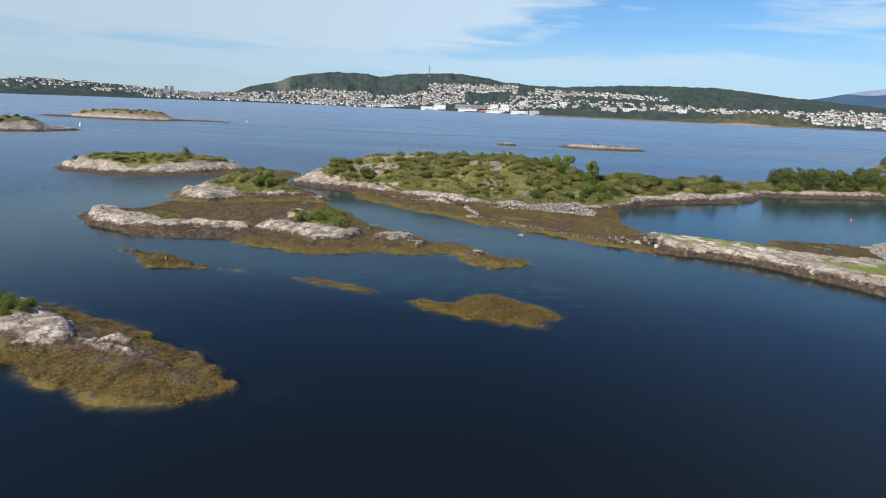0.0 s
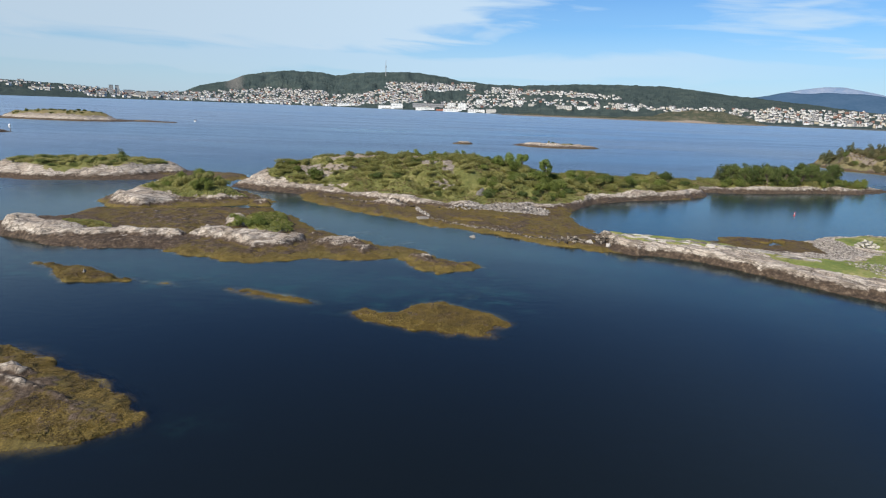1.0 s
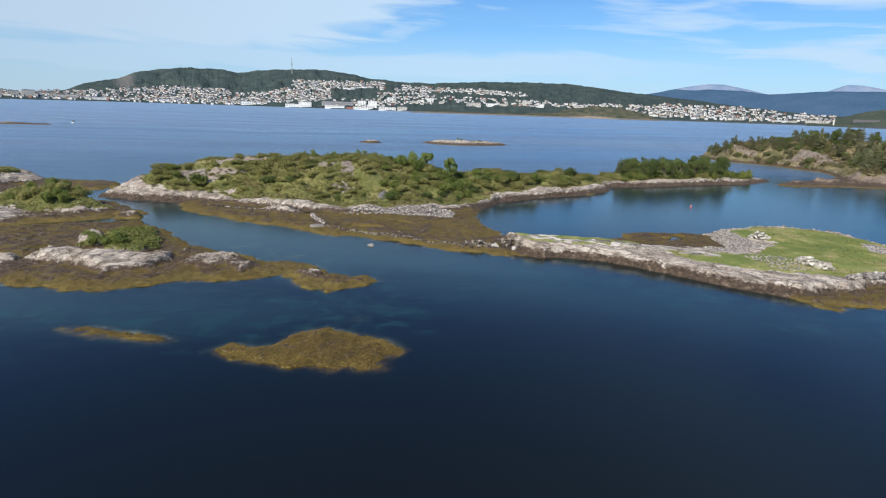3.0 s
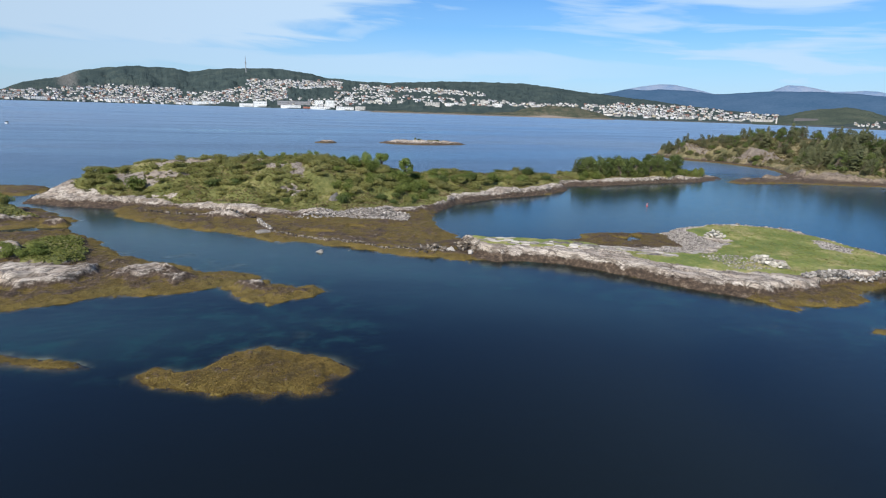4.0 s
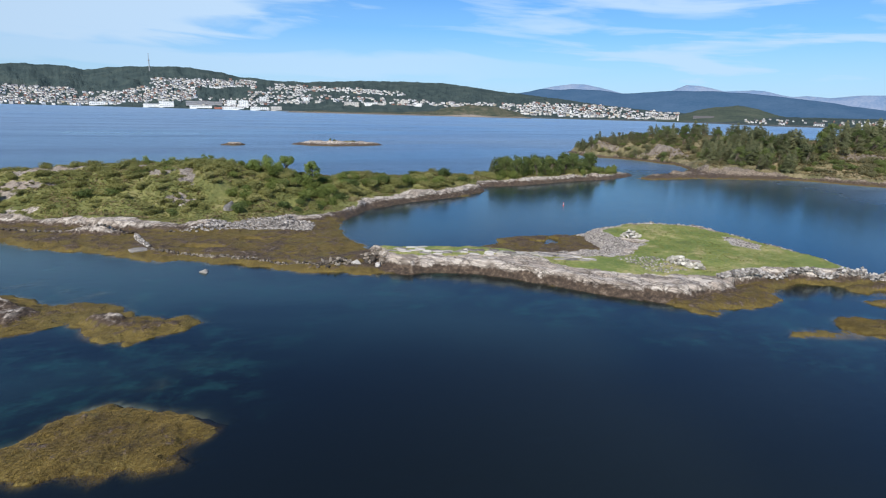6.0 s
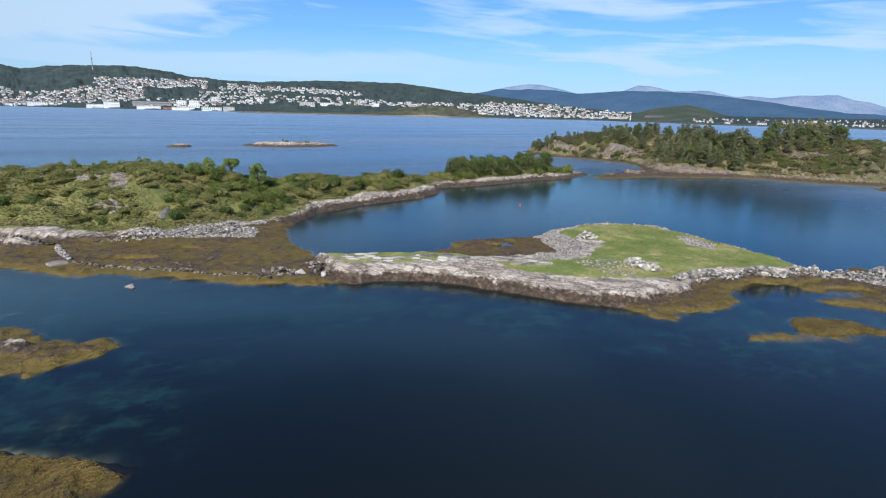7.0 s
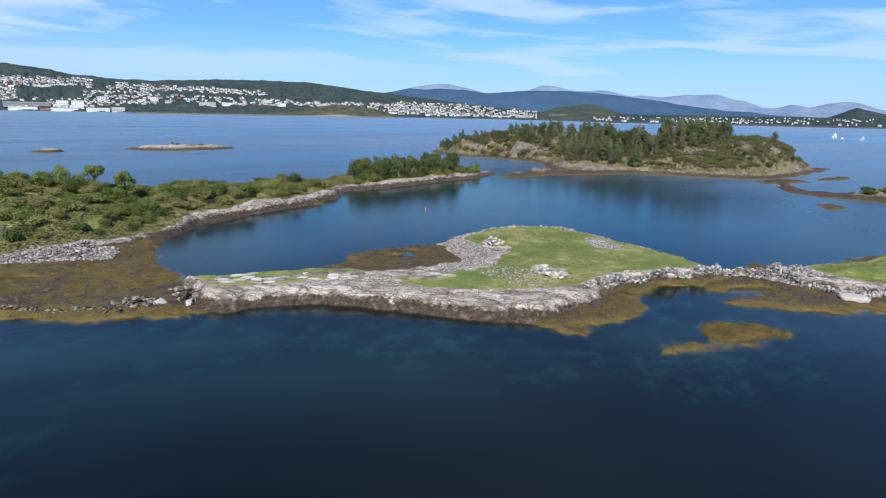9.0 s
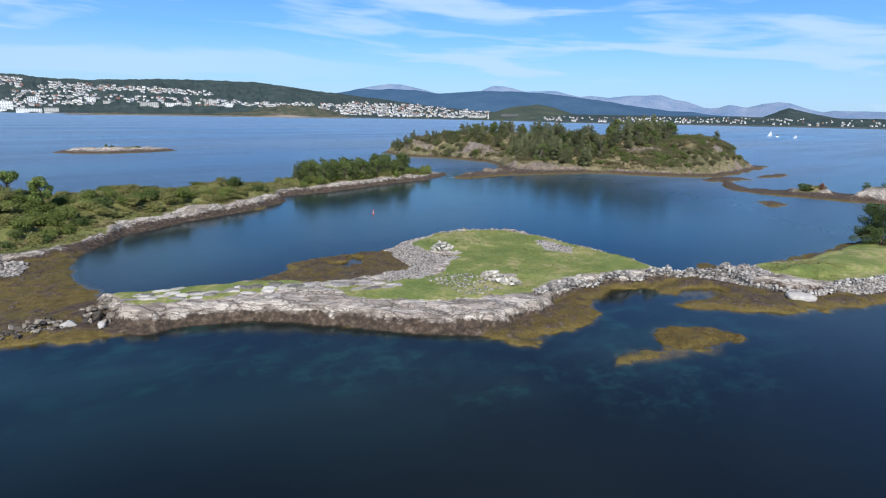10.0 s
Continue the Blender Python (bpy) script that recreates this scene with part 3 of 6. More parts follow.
island("main", "island", "heath-covered island with rock outcrops, rocky shore and wide bladderwrack flats", 0.36, heath_shore,
       [([(-39.5, 127.5), (-31, 122.5), (-23.2, 121), (-20, 112), (-12.8, 103.8), (-6.7, 99.6), (4, 91.5), (14.2, 85), (22.4, 79.6), (28.5, 76), (30, 84), (31.8, 90), (31, 100), (34.4, 110.6), (42.5, 119), (52, 123.5), (67.5, 128.5), (74.5, 133.5), (78, 141), (86, 141.5), (100, 143.5), (114, 147), (128, 147), (142, 155), (143, 160), (120, 160), (80, 158), (40, 160), (5, 165), (-25, 156), (-40, 140)], 0.0, 0.48, 3.5),
        ([(-38.5, 128), (-31, 123.5), (-22, 122), (-10, 115), (0, 109), (8, 106), (20, 104.5), (32.6, 108.4), (42.3, 119.5), (52, 124.1), (67.4, 129.1), (74.5, 133.9), (78.3, 141.6), (100, 144.1), (114, 147.4), (127.5, 147.8), (139, 154.6), (120, 158.5), (80, 156), (40, 158), (5, 162), (-24, 154), (-38, 140)], 0.45, 1.4, 1.5),
        ([(-37, 129), (-30, 126), (-20, 124.5), (-8, 118), (2, 113), (20, 112), (32, 116), (44, 125), (60, 131), (73, 137), (78, 144), (70, 152), (40, 154), (0, 158), (-24, 150), (-36, 139)], 0.9, 2.9, 5.0),
        ([(-36, 131), (-28, 127), (-18, 126), (-6, 120), (4, 115), (14, 114), (28, 120), (36, 129), (34, 142), (18, 150), (0, 152), (-22, 146), (-34, 138)], 1.4, 7.4, 15.0),
        ([(-9, 108.5), (-2, 105), (2, 104.6), (1, 107), (-5, 109.5)], 0.5, 1.25, 1.3)],
       turf=[[(-31, 128.5), (-22, 124), (-9, 116.7), (2, 111), (10, 108), (20, 107), (33, 110.7), (42, 122.2), (53, 127.2), (67, 131.9), (75, 136.6), (80, 144.8), (100, 146.8), (116, 149.4), (128, 150.4), (138, 155), (118, 157), (60, 155), (5, 160), (-24, 152), (-36, 138)]],
       bare=[[(-30, 131.5), (-18, 128.5), (-10, 130), (-18, 132.5)], [(-22, 135), (-10, 133), (-4, 135), (-14, 137)], [(8, 123), (10.5, 122), (11, 130), (8.5, 131)], [(5.5, 117.5), (9, 116), (10, 118), (8, 120)], [(-2, 132.5), (5, 131), (6, 133.5), (1, 135)], [(-27, 125.6), (-14, 120.6), (-13, 122), (-26, 127.4)], [(3, 126), (7, 124.4), (8, 127), (4, 128.6)], [(-12, 138.4), (-2, 137.6), (-1, 139.4), (-11, 140.2)]], rough=0.75, bumpy=0.7, strike=0.2, uneven=0.9, clean=[[(32, 107), (42, 122), (60, 130), (74, 140), (80, 146), (146, 160), (146, 150), (114, 142), (80, 136), (60, 124), (44, 116), (36, 104)], [(-44, 132), (-42, 122), (-24, 117), (-19, 120), (-20, 126), (-34, 132)]], pools=[[(8, 95), (13, 92.6), (14, 94), (9, 96.6)], [(16, 98), (20, 95.5), (21, 96.5), (17, 99)]])
island("green", "islet", "grass-topped islet with a pale layered rock edge and stone wall", 0.22, lawn_shore,
       [([(20, 82), (27.7, 76.2), (32.3, 74.7), (36, 75), (42, 70.8), (47.5, 64.2), (52.3, 58.2), (54.8, 53.4), (56, 51.6), (58.5, 52.3), (64.7, 50.9), (67.1, 51.7), (68, 54), (71.1, 54.9), (75.6, 55), (80, 52.5), (84.2, 51.8), (85.8, 56.5), (86.7, 61), (86.6, 65.3), (87.7, 70.8), (88.4, 76.6), (86.6, 81.2), (81.2, 85.4), (75, 86.8), (68.5, 85.8), (62.4, 86.9), (55.1, 87.8), (52.6, 87.4), (51.7, 84.4), (44.5, 83.8), (37.7, 84.4), (33.1, 87), (29, 87)], 0.0, 0.42, 2.0),
        ([(31, 77), (33.6, 75.1), (36.5, 74.8), (42.3, 70.6), (47.7, 64.1), (52.6, 58.6), (56.4, 55.6), (63, 55.2), (66, 56.7), (72, 57.3), (81, 53.6), (83.8, 52.8), (84.9, 56.6), (85.8, 61.1), (85.7, 65.3), (86.8, 70.7), (87.4, 76.3), (85.8, 80.6), (80.8, 84.6), (75, 86), (68.6, 84.9), (65, 83.6), (64.3, 77), (60, 73.5), (51, 74.5), (49.4, 76.4), (45.6, 79.2), (38.5, 82), (34, 84), (31, 84.3)], 0.5, 1.4, 1.0),
        ([(55, 66), (62, 61), (70, 59), (79, 55), (82.5, 57), (83, 66), (84, 76), (80, 82), (74, 83.5), (68, 80), (68, 74), (62, 69)], 1.0, 1.45, 4.0)],
       turf=[[(57.5, 61), (64, 58.6), (70, 58.4), (75, 57.4), (83, 53.8), (84.3, 57), (85, 61), (85, 66), (86, 71), (86.6, 76.3), (85, 80.3), (80, 84), (74.6, 85.2), (69.5, 83.8), (67.5, 80.4), (68, 75), (67.5, 72.6), (60.5, 69.2), (54, 71), (50, 71.5), (49, 68.4), (53, 65)],
             [(32.0, 83.6), (36.6, 82), (42.2, 79.6), (48.7, 77), (48.6, 74), (45.5, 74.4), (42, 75.6), (40, 75.6), (37.6, 77.2), (35.8, 77), (33.6, 78.8), (32.2, 79.4)], [(49, 71.6), (54, 67.5), (55, 69), (50, 74)]],
       bare=[[(49.5, 74), (52, 70), (54.6, 68.6), (54.6, 70), (52.4, 71.6), (50.6, 74.4)], [(80, 68), (83.6, 73), (84, 67), (81.6, 65.5)], [(66, 76), (67, 73), (70, 74.5), (69, 77)]],
       gravel=[[(65.6, 84.2), (63.4, 78.1), (62.8, 75.2), (59.4, 73.1), (55.5, 72.1), (54.9, 69.8), (58.2, 69), (62.6, 71.3), (68.5, 73.3), (67.2, 75.2), (67.4, 81), (69, 84.6)], [(80, 68), (83.6, 73), (84, 67), (81.6, 65.5)]],
       rough=0.55, bumpy=0.12, uneven=0.35, dip=1.2, strike=-0.82, clean=[[(30, 79), (30, 72), (37, 71), (44, 66), (49, 58), (53, 55), (56, 58), (48, 68), (40, 76)]], pools=[[(55.9, 84), (56.7, 81.2), (59, 80.6), (61.4, 84), (60.6, 85.6), (58.6, 84)]])
island("right", "islet", "grassy islet edged with rubble stone and a leafy tree", 0.3, lawn_shore,
       [([(75.9, 48.4), (75.9, 46.7), (78.7, 44), (81.2, 40.6), (84.1, 38.5), (88.3, 36.5), (93.2, 34.2), (105, 28), (120, 24), (135, 32), (130, 43), (119.7, 45), (108.3, 46.4), (101.1, 48.4), (95.5, 50.2), (94.3, 54.2), (90.4, 52.6), (85.5, 53.3), (80, 52.5), (78.5, 51.5), (82, 47.5), (79.5, 47)], 0.0, 0.42, 2.0),
        ([(86, 49.5), (88, 44), (89, 40), (94, 36.2), (105, 30.5), (120, 27), (132, 34), (128, 41.5), (119.5, 43.6), (108, 45), (101, 46.8), (94.6, 49), (90, 51.4)], 0.3, 1.2, 1.6),
        ([(92, 45), (95, 39.5), (108, 33), (120, 30), (129, 35), (122, 41), (110, 43), (100, 45)], 0.9, 1.8, 3.0)],
       turf=[[(89, 47), (91.6, 43), (92.4, 40), (95.5, 37.8), (107, 33), (120, 29), (131, 35), (127, 41), (119, 43), (108, 44.3), (101, 46), (93, 47.2)]],
       gravel=[[(86, 50.5), (87, 46), (91.5, 44.5), (92, 46.5), (94, 47.4), (92, 51)], [(91, 40), (94, 36.5), (100, 34), (101, 35.6), (95, 38.2)]], rough=0.7, bumpy=0.12, uneven=0.35, pools=[[(79.2, 49.6), (80, 47.2), (84, 46.4), (85, 48.6), (82, 50.6)]], strike=-0.6)
island("wood", "island", "steep wooded island with brown rock slopes and conifers", 0.7, wood_shore,
       [([(184, 248), (177, 222), (187, 205), (188, 182), (179, 165), (165, 157), (146, 152), (137, 147), (139, 142), (156, 141.5), (168, 137.5), (186.5, 130), (193.4, 117), (200, 106.6), (210, 98.4), (229, 98), (262, 101), (276, 103), (270, 112), (280, 140), (275, 180), (258, 222), (228, 254), (200, 260)], 0.0, 0.6, 3.0),
        ([(185, 246), (180, 223), (190, 205), (191, 182), (181, 167), (170, 152), (170, 142), (188, 132), (196, 117), (203, 108), (212, 101), (230, 101), (258, 104), (268, 114), (276, 140), (270, 180), (254, 220), (226, 250), (200, 256)], 0.5, 2.4, 2.2),
        ([(188, 240), (184, 223), (194, 206), (197, 184), (186, 160), (190, 140), (200, 120), (210, 108), (232, 106), (254, 112), (266, 140), (262, 180), (246, 215), (222, 242), (202, 248)], 1.8, 11.0, 28.0), ([(212, 104), (236, 102), (256, 105), (266, 118), (268, 140), (250, 150), (222, 146)], 1.8, 11.0, 14.0),
        ([(186, 240), (182, 223), (191, 206), (193.5, 185), (200, 182), (206, 205), (200, 234)], 1.4, 7.6, 8.0), ([(150, 148), (168, 142.5), (184, 134), (186, 136.5), (170, 146.5), (155, 151)], 0.5, 1.3, 1.2), ([(140, 146.5), (147, 144.5), (150, 147), (143, 149)], 0.4, 1.0, 1.0)],
       turf=[[(185, 243), (180.5, 223), (189.6, 206), (190.6, 183), (181.4, 168), (171.5, 150), (188, 133), (196.5, 117.5), (203.4, 108.4), (212.6, 101.8), (256, 103.5), (268, 140), (262, 180), (246, 215), (222, 242), (202, 248)]],
       bare=[[(191, 203), (196, 200), (200, 192), (200, 184), (196, 182), (193, 188)], [(232, 108), (238, 106), (240, 112), (234, 114)], [(183, 230), (186, 218), (189, 214), (190, 226)], [(206, 128), (214, 120), (216, 124), (208, 132)]], rough=1.5, bumpy=0.9)
island("tongue", "islet", "flat weed-brown tongue of rock with a small grassy knoll", 0.5, outer_shore,
       [([(206, 96), (190, 88.5), (183.6, 85.2), (179.3, 81), (177.2, 73.4), (178.7, 67.4), (180.2, 61.6), (180.5, 55.9), (183.7, 49.4), (188, 42), (212, 34), (228, 44), (206, 54), (196, 59), (197, 62), (198, 67), (195, 71.5), (189.5, 74.5), (187.5, 80), (193, 86), (207, 92)], 0.0, 0.5, 2.0),
        ([(181, 70), (182, 63), (188, 60), (195, 62), (196, 67), (189, 72)], 0.3, 1.3, 2.0),
        ([(183, 68), (186, 63.5), (192, 62.5), (195, 66), (189, 69)], 0.8, 2.0, 3.0),
        ([(184, 57), (186, 50), (192, 44), (212, 37), (220, 44), (204, 52), (194, 57)], 0.5, 3.0, 4.0)],
       turf=[[(184.5, 68), (187, 64), (192, 63.4), (194, 66), (189, 68.6)], [(190, 54), (194, 47), (212, 40), (216, 44), (202, 51)]], rough=0.9)
island("sliver", "skerry", "small drowned skerry with brown weed", 0.4, outer_shore, [([(163, 70), (158, 67), (156, 64.6), (160, 63), (163, 63.6), (166.6, 67)], -0.08, 0.22, 1.5)], rough=0.3)
island("skerry_e", "skerry", "brown weed-covered skerry awash off the wooded island", 0.6, outer_shore, [([(222, 89), (230, 86), (238, 85.4), (244.5, 87.5), (240, 90), (230, 91.4)], -0.05, 0.4, 1.5), ([(196, 93), (205, 90), (214, 88), (216, 93), (208, 98), (198, 98)], -0.05, 0.45, 2.0)], rough=0.3)
island("outer", "skerry", "bare pale rock skerry with a low bush on it", 0.6, outer_shore,
       [([(59.5, 313), (65, 303), (76, 297), (90, 298), (106, 305), (98, 312), (80, 318), (66, 319)], 0.5, 1.1, 2.0),
        ([(63, 311), (70, 304), (80, 300.5), (92, 302), (101, 306), (92, 312), (78, 316), (67, 316)], 0.5, 1.9, 4.0)],
       turf=[[(74, 311), (82, 307), (94, 306), (92, 310), (80, 314)]], rough=0.9)
island("rock", "skerry", "small bare rock skerry in open water", 0.5, outer_shore, [([(24, 307), (28, 304.5), (33, 305), (35, 308), (30, 310)], 0.5, 1.4, 2.0)], rough=0.7, dip=1.2)
island("k1", "island", "low rocky island with brown grass and pale shore", 0.9, outer_shore,
       [([(-250, 245), (-225, 238), (-204, 245), (-192.6, 251), (-189, 266), (-186.5, 277), (-196, 282), (-220, 285), (-250, 280)], 0.0, 0.8, 3.0),
        ([(-248, 248), (-224, 242), (-205, 248), (-195, 255), (-193, 267), (-205, 278), (-245, 276)], 0.5, 6.0, 12.0)],
       turf=[[(-246, 252), (-222, 247), (-207, 253), (-199, 262), (-206, 275), (-240, 274)]], rough=1.2)
island("k2", "island", "long low island with heath and a pale rock shore", 1.2, outer_shore,
       [([(-318, 418), (-295, 409), (-272, 407), (-250, 402), (-228, 403), (-213, 413), (-203, 429), (-174, 431), (-176, 437), (-210, 440), (-250, 445), (-300, 432)], 0.0, 0.8, 3.0),
        ([(-290, 414), (-272, 410), (-250, 406), (-229, 407), (-216, 415), (-212, 428), (-245, 438), (-285, 425)], 0.5, 6.5, 12.0)],
       turf=[[(-286, 416), (-268, 414), (-248, 411), (-230, 412), (-218, 420), (-222, 430), (-250, 436), (-280, 424)]], rough=1.2)

# ---- water: one sheet to the horizon; it carries its own depth ----
SHOALS = [([(-44, 64), (-20, 58), (-4, 54), (12, 56), (16, 62), (8, 63), (-8, 66), (-20, 66), (-40, 68)], -1.5),
          ([(36, 74), (50, 60), (56, 51), (60, 46), (54, 46), (44, 54), (34, 66)], -1.8),
          ([(4, 66), (-6, 78), (-18, 96), (-20, 112), (-8, 100), (8, 84), (14, 76)], -1.3),
          ([(56, 52), (80, 50), (74, 38), (56, 42)], -1.7), ([(8, 85), (20, 77), (30, 72.5), (37, 71), (35, 63), (22, 69), (6, 78)], -1.6), ([(-34, 32), (-14, 27), (-10, 31), (-20, 36)], -3.6)]


def depth_at(x, y):
    h = np.full(x.shape, -40.0)
    for key, spec in ISLANDS.items():
        pts = np.array([p for poly, *_ in spec["layers"] for p in poly])
        lo, hi = pts.min(0) - 14, pts.max(0) + 14
        near = (x > lo[0]) & (x < hi[0]) & (y > lo[1]) & (y < hi[1])
        if near.any():
            h[near] = np.maximum(h[near], relief(key, x[near], y[near]))
    f_ = sea_floor(x, y)
    h = np.where(f_ > -5.1, np.maximum(h, f_), h)
    return np.clip(-h, 0.0, 40.0)


def sea_floor(x, y):
    """Sand and weed shoals between the islands."""
    h = np.full(x.shape, -5.2)
    patchy = fbm(x / 5, y / 4, 41, 5, 0.6)
    for poly, top in SHOALS:
        sd = inside(poly, x, y) + 2.5 * fbm(x / 7, y / 7, 43, 4)
        lift_ = top + patchy * 3.4 - 0.4
        h = np.maximum(h, np.where(sd > 0, lift_, lift_ + sd * 0.35))
    return np.minimum(h, -0.25)


def spaced(a, b, step, low, high):
    mid = list(np.arange(a, b + step / 2, step))
    out, s, v = [], step, mid[-1]
    while v < high:
        s *= 1.22
        v += s
        out.append(v)
    back, s, v = [], step, mid[0]
    while v > low:
        s *= 1.22
        v -= s
        back.append(v)
    return np.array(back[::-1] + mid + out)


wx, wy = spaced(-110, 225, 0.6, -5600, 5600), spaced(18, 165, 0.6, -5600, 5600)
WX, WY = np.meshgrid(wx, wy)
deep = depth_at(WX, WY)
me, used = grid_mesh("water", wx, wy, np.zeros(WX.shape), np.ones(WX.shape, bool))
attribute(me, "depth", deep.ravel()[used])
attribute(me, "shoal", ease((sea_floor(WX, WY) + 3.9) / 2.4).ravel()[used])
# paler water over shallows, with some sky reflection put into its colour
SHEEN_SHELVES = [([(2, 67), (-8, 79), (-19, 97), (-22, 114), (-14, 108), (2, 92), (16, 80), (30, 73), (38, 69), (34, 62), (20, 66), (10, 70)], 1.0, 9.0), ([(4, 72), (20, 74), (36, 69), (48, 59), (52, 50), (40, 46), (22, 52), (8, 60)], 0.75, 16.0),
           ([(-40, 66), (-20, 56), (-2, 54), (12, 58), (6, 63), (-12, 65), (-26, 68)], 0.8, 9.0), ([(34, 70), (46, 61), (53, 52), (50, 46), (42, 54), (32, 64)], 0.55, 9.0), ([(56, 51), (68, 49), (74, 46), (76, 38), (58, 41)], 0.6, 9.0), ([(31, 86), (33, 106), (40, 116), (52, 116), (60, 100), (56, 90), (44, 86)], 1.0, 16.0), ([(32, 86), (36, 112), (75, 138), (130, 148), (175, 130), (180, 90), (100, 55), (88, 84), (60, 90)], 0.45, 14.0)]
shelf_sheen = np.zeros(WX.shape)
for poly, share, soft_ in SHEEN_SHELVES:
    shelf_sheen = np.maximum(shelf_sheen, share * ease((inside(poly, WX, WY) + 4.0 * fbm(WX / 9, WY / 9, 53, 4) + 3.0) / soft_))
attribute(me, "shelf_sheen", shelf_sheen.ravel()[used])
SHELTER = [(-70, 60), (-60, 110), (-30, 118), (0, 100), (30, 110), (75, 138), (140, 152), (160, 140), (140, 95), (105, 52), (80, 30), (40, 20), (-60, 20)]
attribute(me, "open", ease(-inside(SHELTER, WX, WY) / 60.0 + 0.12).ravel()[used])
m, t = material("sea_water")
pos = t.n("NewGeometry").outputs["Position"]
dep = t.n("Attribute", {"attribute_name": "depth"}).outputs["Fac"]
murk = t.math("SUBTRACT", 1.0, t.math("POWER", 0.06, dep), True)
far_out = t.n("Attribute", {"attribute_name": "open"}).outputs["Fac"]
shoal = t.math("MULTIPLY", t.n("Attribute", {"attribute_name": "shoal"}).outputs["Fac"], t.span(t.noise(t.stretch(pos, 0.8, 1.0, 1, 0.4), 0.4, 8, 0.72), 0.44, 0.68, 0.0, 0.9))
shelf_sheen_f = t.n("Attribute", {"attribute_name": "shelf_sheen"}).outputs["Fac"]
body = t.mix(shelf_sheen_f, t.mix(far_out, (0.0046, 0.0066, 0.0066), (0.003, 0.016, 0.032)), (0.012, 0.0255, 0.027))
body = t.mix(shoal, body, (0.011, 0.036, 0.032))
deep_b = t.n("BsdfDiffuse", None, Color=body)
clear = t.n("BsdfTransparent", None, Color=t.mix(t.span(dep, 0.0, 0.9), (0.8, 0.8, 0.74), (0.26, 0.42, 0.38)))
under = t.n("MixShader", None, Fac=murk, i1=clear, i2=deep_b)
lagoon = t.n("Attribute", {"attribute_name": "open"}).outputs["Fac"]
patch = t.span(t.noise(t.stretch(pos, 0.0016, 0.005, 0.01, 0.25), 1.0, 4, 0.5), 0.36, 0.64)
lanes = t.span(t.noise(t.stretch(pos, 0.004, 0.03, 0.01, 0.2), 1.0, 6, 0.62, 0.5), 0.4, 0.62)
stir = t.math("MULTIPLY", lagoon, t.math("ADD", 0.3, t.math("ADD", t.math("MULTIPLY", patch, 0.4), t.math("MULTIPLY", lanes, 0.42))))
wave = t.math("ADD", t.math("MULTIPLY", t.noise(t.stretch(pos, 0.7, 1.5, 1, 0.3), 0.9, 5, 0.6), 0.6), t.math("ADD", t.math("MULTIPLY", t.noise(pos, 0.14, 3), 0.25), t.math("MULTIPLY", lagoon, t.math("MULTIPLY", t.noise(t.stretch(pos, 0.04, 0.22, 0.1, 0.2), 1.0, 5, 0.65), 0.6))))
bump = t.n("Bump", None, Strength=t.math("ADD", 0.03, t.math("MULTIPLY", stir, 0.26)), Distance=1.0, Height=wave)
gloss = t.n("BsdfGlossy", None, Color=t.mix(lagoon, (0.8, 0.95, 1.0), t.mix(lanes, (0.73, 0.87, 0.94), (0.6, 0.75, 0.84))), Roughness=t.math("ADD", 0.16, t.math("MULTIPLY", stir, 0.36)))
t.t.links.new(bump.outputs[0], gloss.inputs["Normal"])
fres = t.n("Fresnel", None, IOR=1.333)
t.t.links.new(bump.outputs[0], fres.inputs["Normal"])
t.n("OutputMaterial", None, Surface=t.n("MixShader", None, Fac=fres, i1=under, i2=gloss))
me.materials.append(m)
water = tagged(new("water", me), "dark blue calm sea water, teal over the shallows", "water", kind="structure")
water.visible_shadow = False

sx, sy = np.arange(-130, 300, 0.9), np.arange(10, 175, 0.9)
SX, SY = np.meshgrid(sx, sy)
me, used = grid_mesh("seabed", sx, sy, sea_floor(SX, SY), np.ones(SX.shape, bool))
m, t = material("sand_and_weed")
pos = t.n("NewGeometry").outputs["Position"]
# bed colour goes dark with depth: light lost in the water, put into colour
depth_fade = t.span(t.n("SeparateXYZ", None, Vector=pos).outputs[2], -3.2, -1.6)
sand = t.ramp(t.noise(pos, 0.35, 6, 0.65), (0.4, (0.025, 0.025, 0.015)), (0.5, (0.06, 0.075, 0.055)), (0.62, (0.13, 0.15, 0.125)))
finish(t, t.mix(depth_fade, (0.012, 0.014, 0.012), sand), 1.0, t.noise(pos, 1.5, 4), 0.5, 0.2)
me.materials.append(m)
tagged(new("seabed", me), "pale sand and dark weed under shallow water", "seabed", kind="structure")

# ---- far shore, hills and mountains ----
AZ_SHORE = ([-75, -39, -31, -24, -17, -10, -3, 4, 9, 14, 24, 32, 46, 50, 54, 67, 90], [2300, 2440, 2700, 3000, 3200, 3100, 2900, 2700, 2550, 2450, 2400, 2300, 2400, 2200, 1900, 2000, 2000])
AZ_RIDGE = ([-75, -45, -39, -37, -35, -32, -29.5, -27, -24.5, -21.4, -20, -17.5, -15.9, -12.7, -9.4, -7.7, -6, -3.8, -0.5, 2.4, 5, 8, 11, 16, 21, 25, 29, 32, 36, 40, 46, 50, 56, 90],
            [0.3, 0.5, 0.62, 0.9, 0.78, 0.7, 0.6, 0.3, 0.2, 0.45, 1.1, 1.6, 2.3, 2.78, 2.84, 2.6, 2.88, 3.05, 3.28, 3.0, 2.58, 2.36, 2.36, 2.68, 2.74, 2.6, 2.1, 1.8, 1.4, 0.9, 0.35, 0.25, 0.2, 0.2])


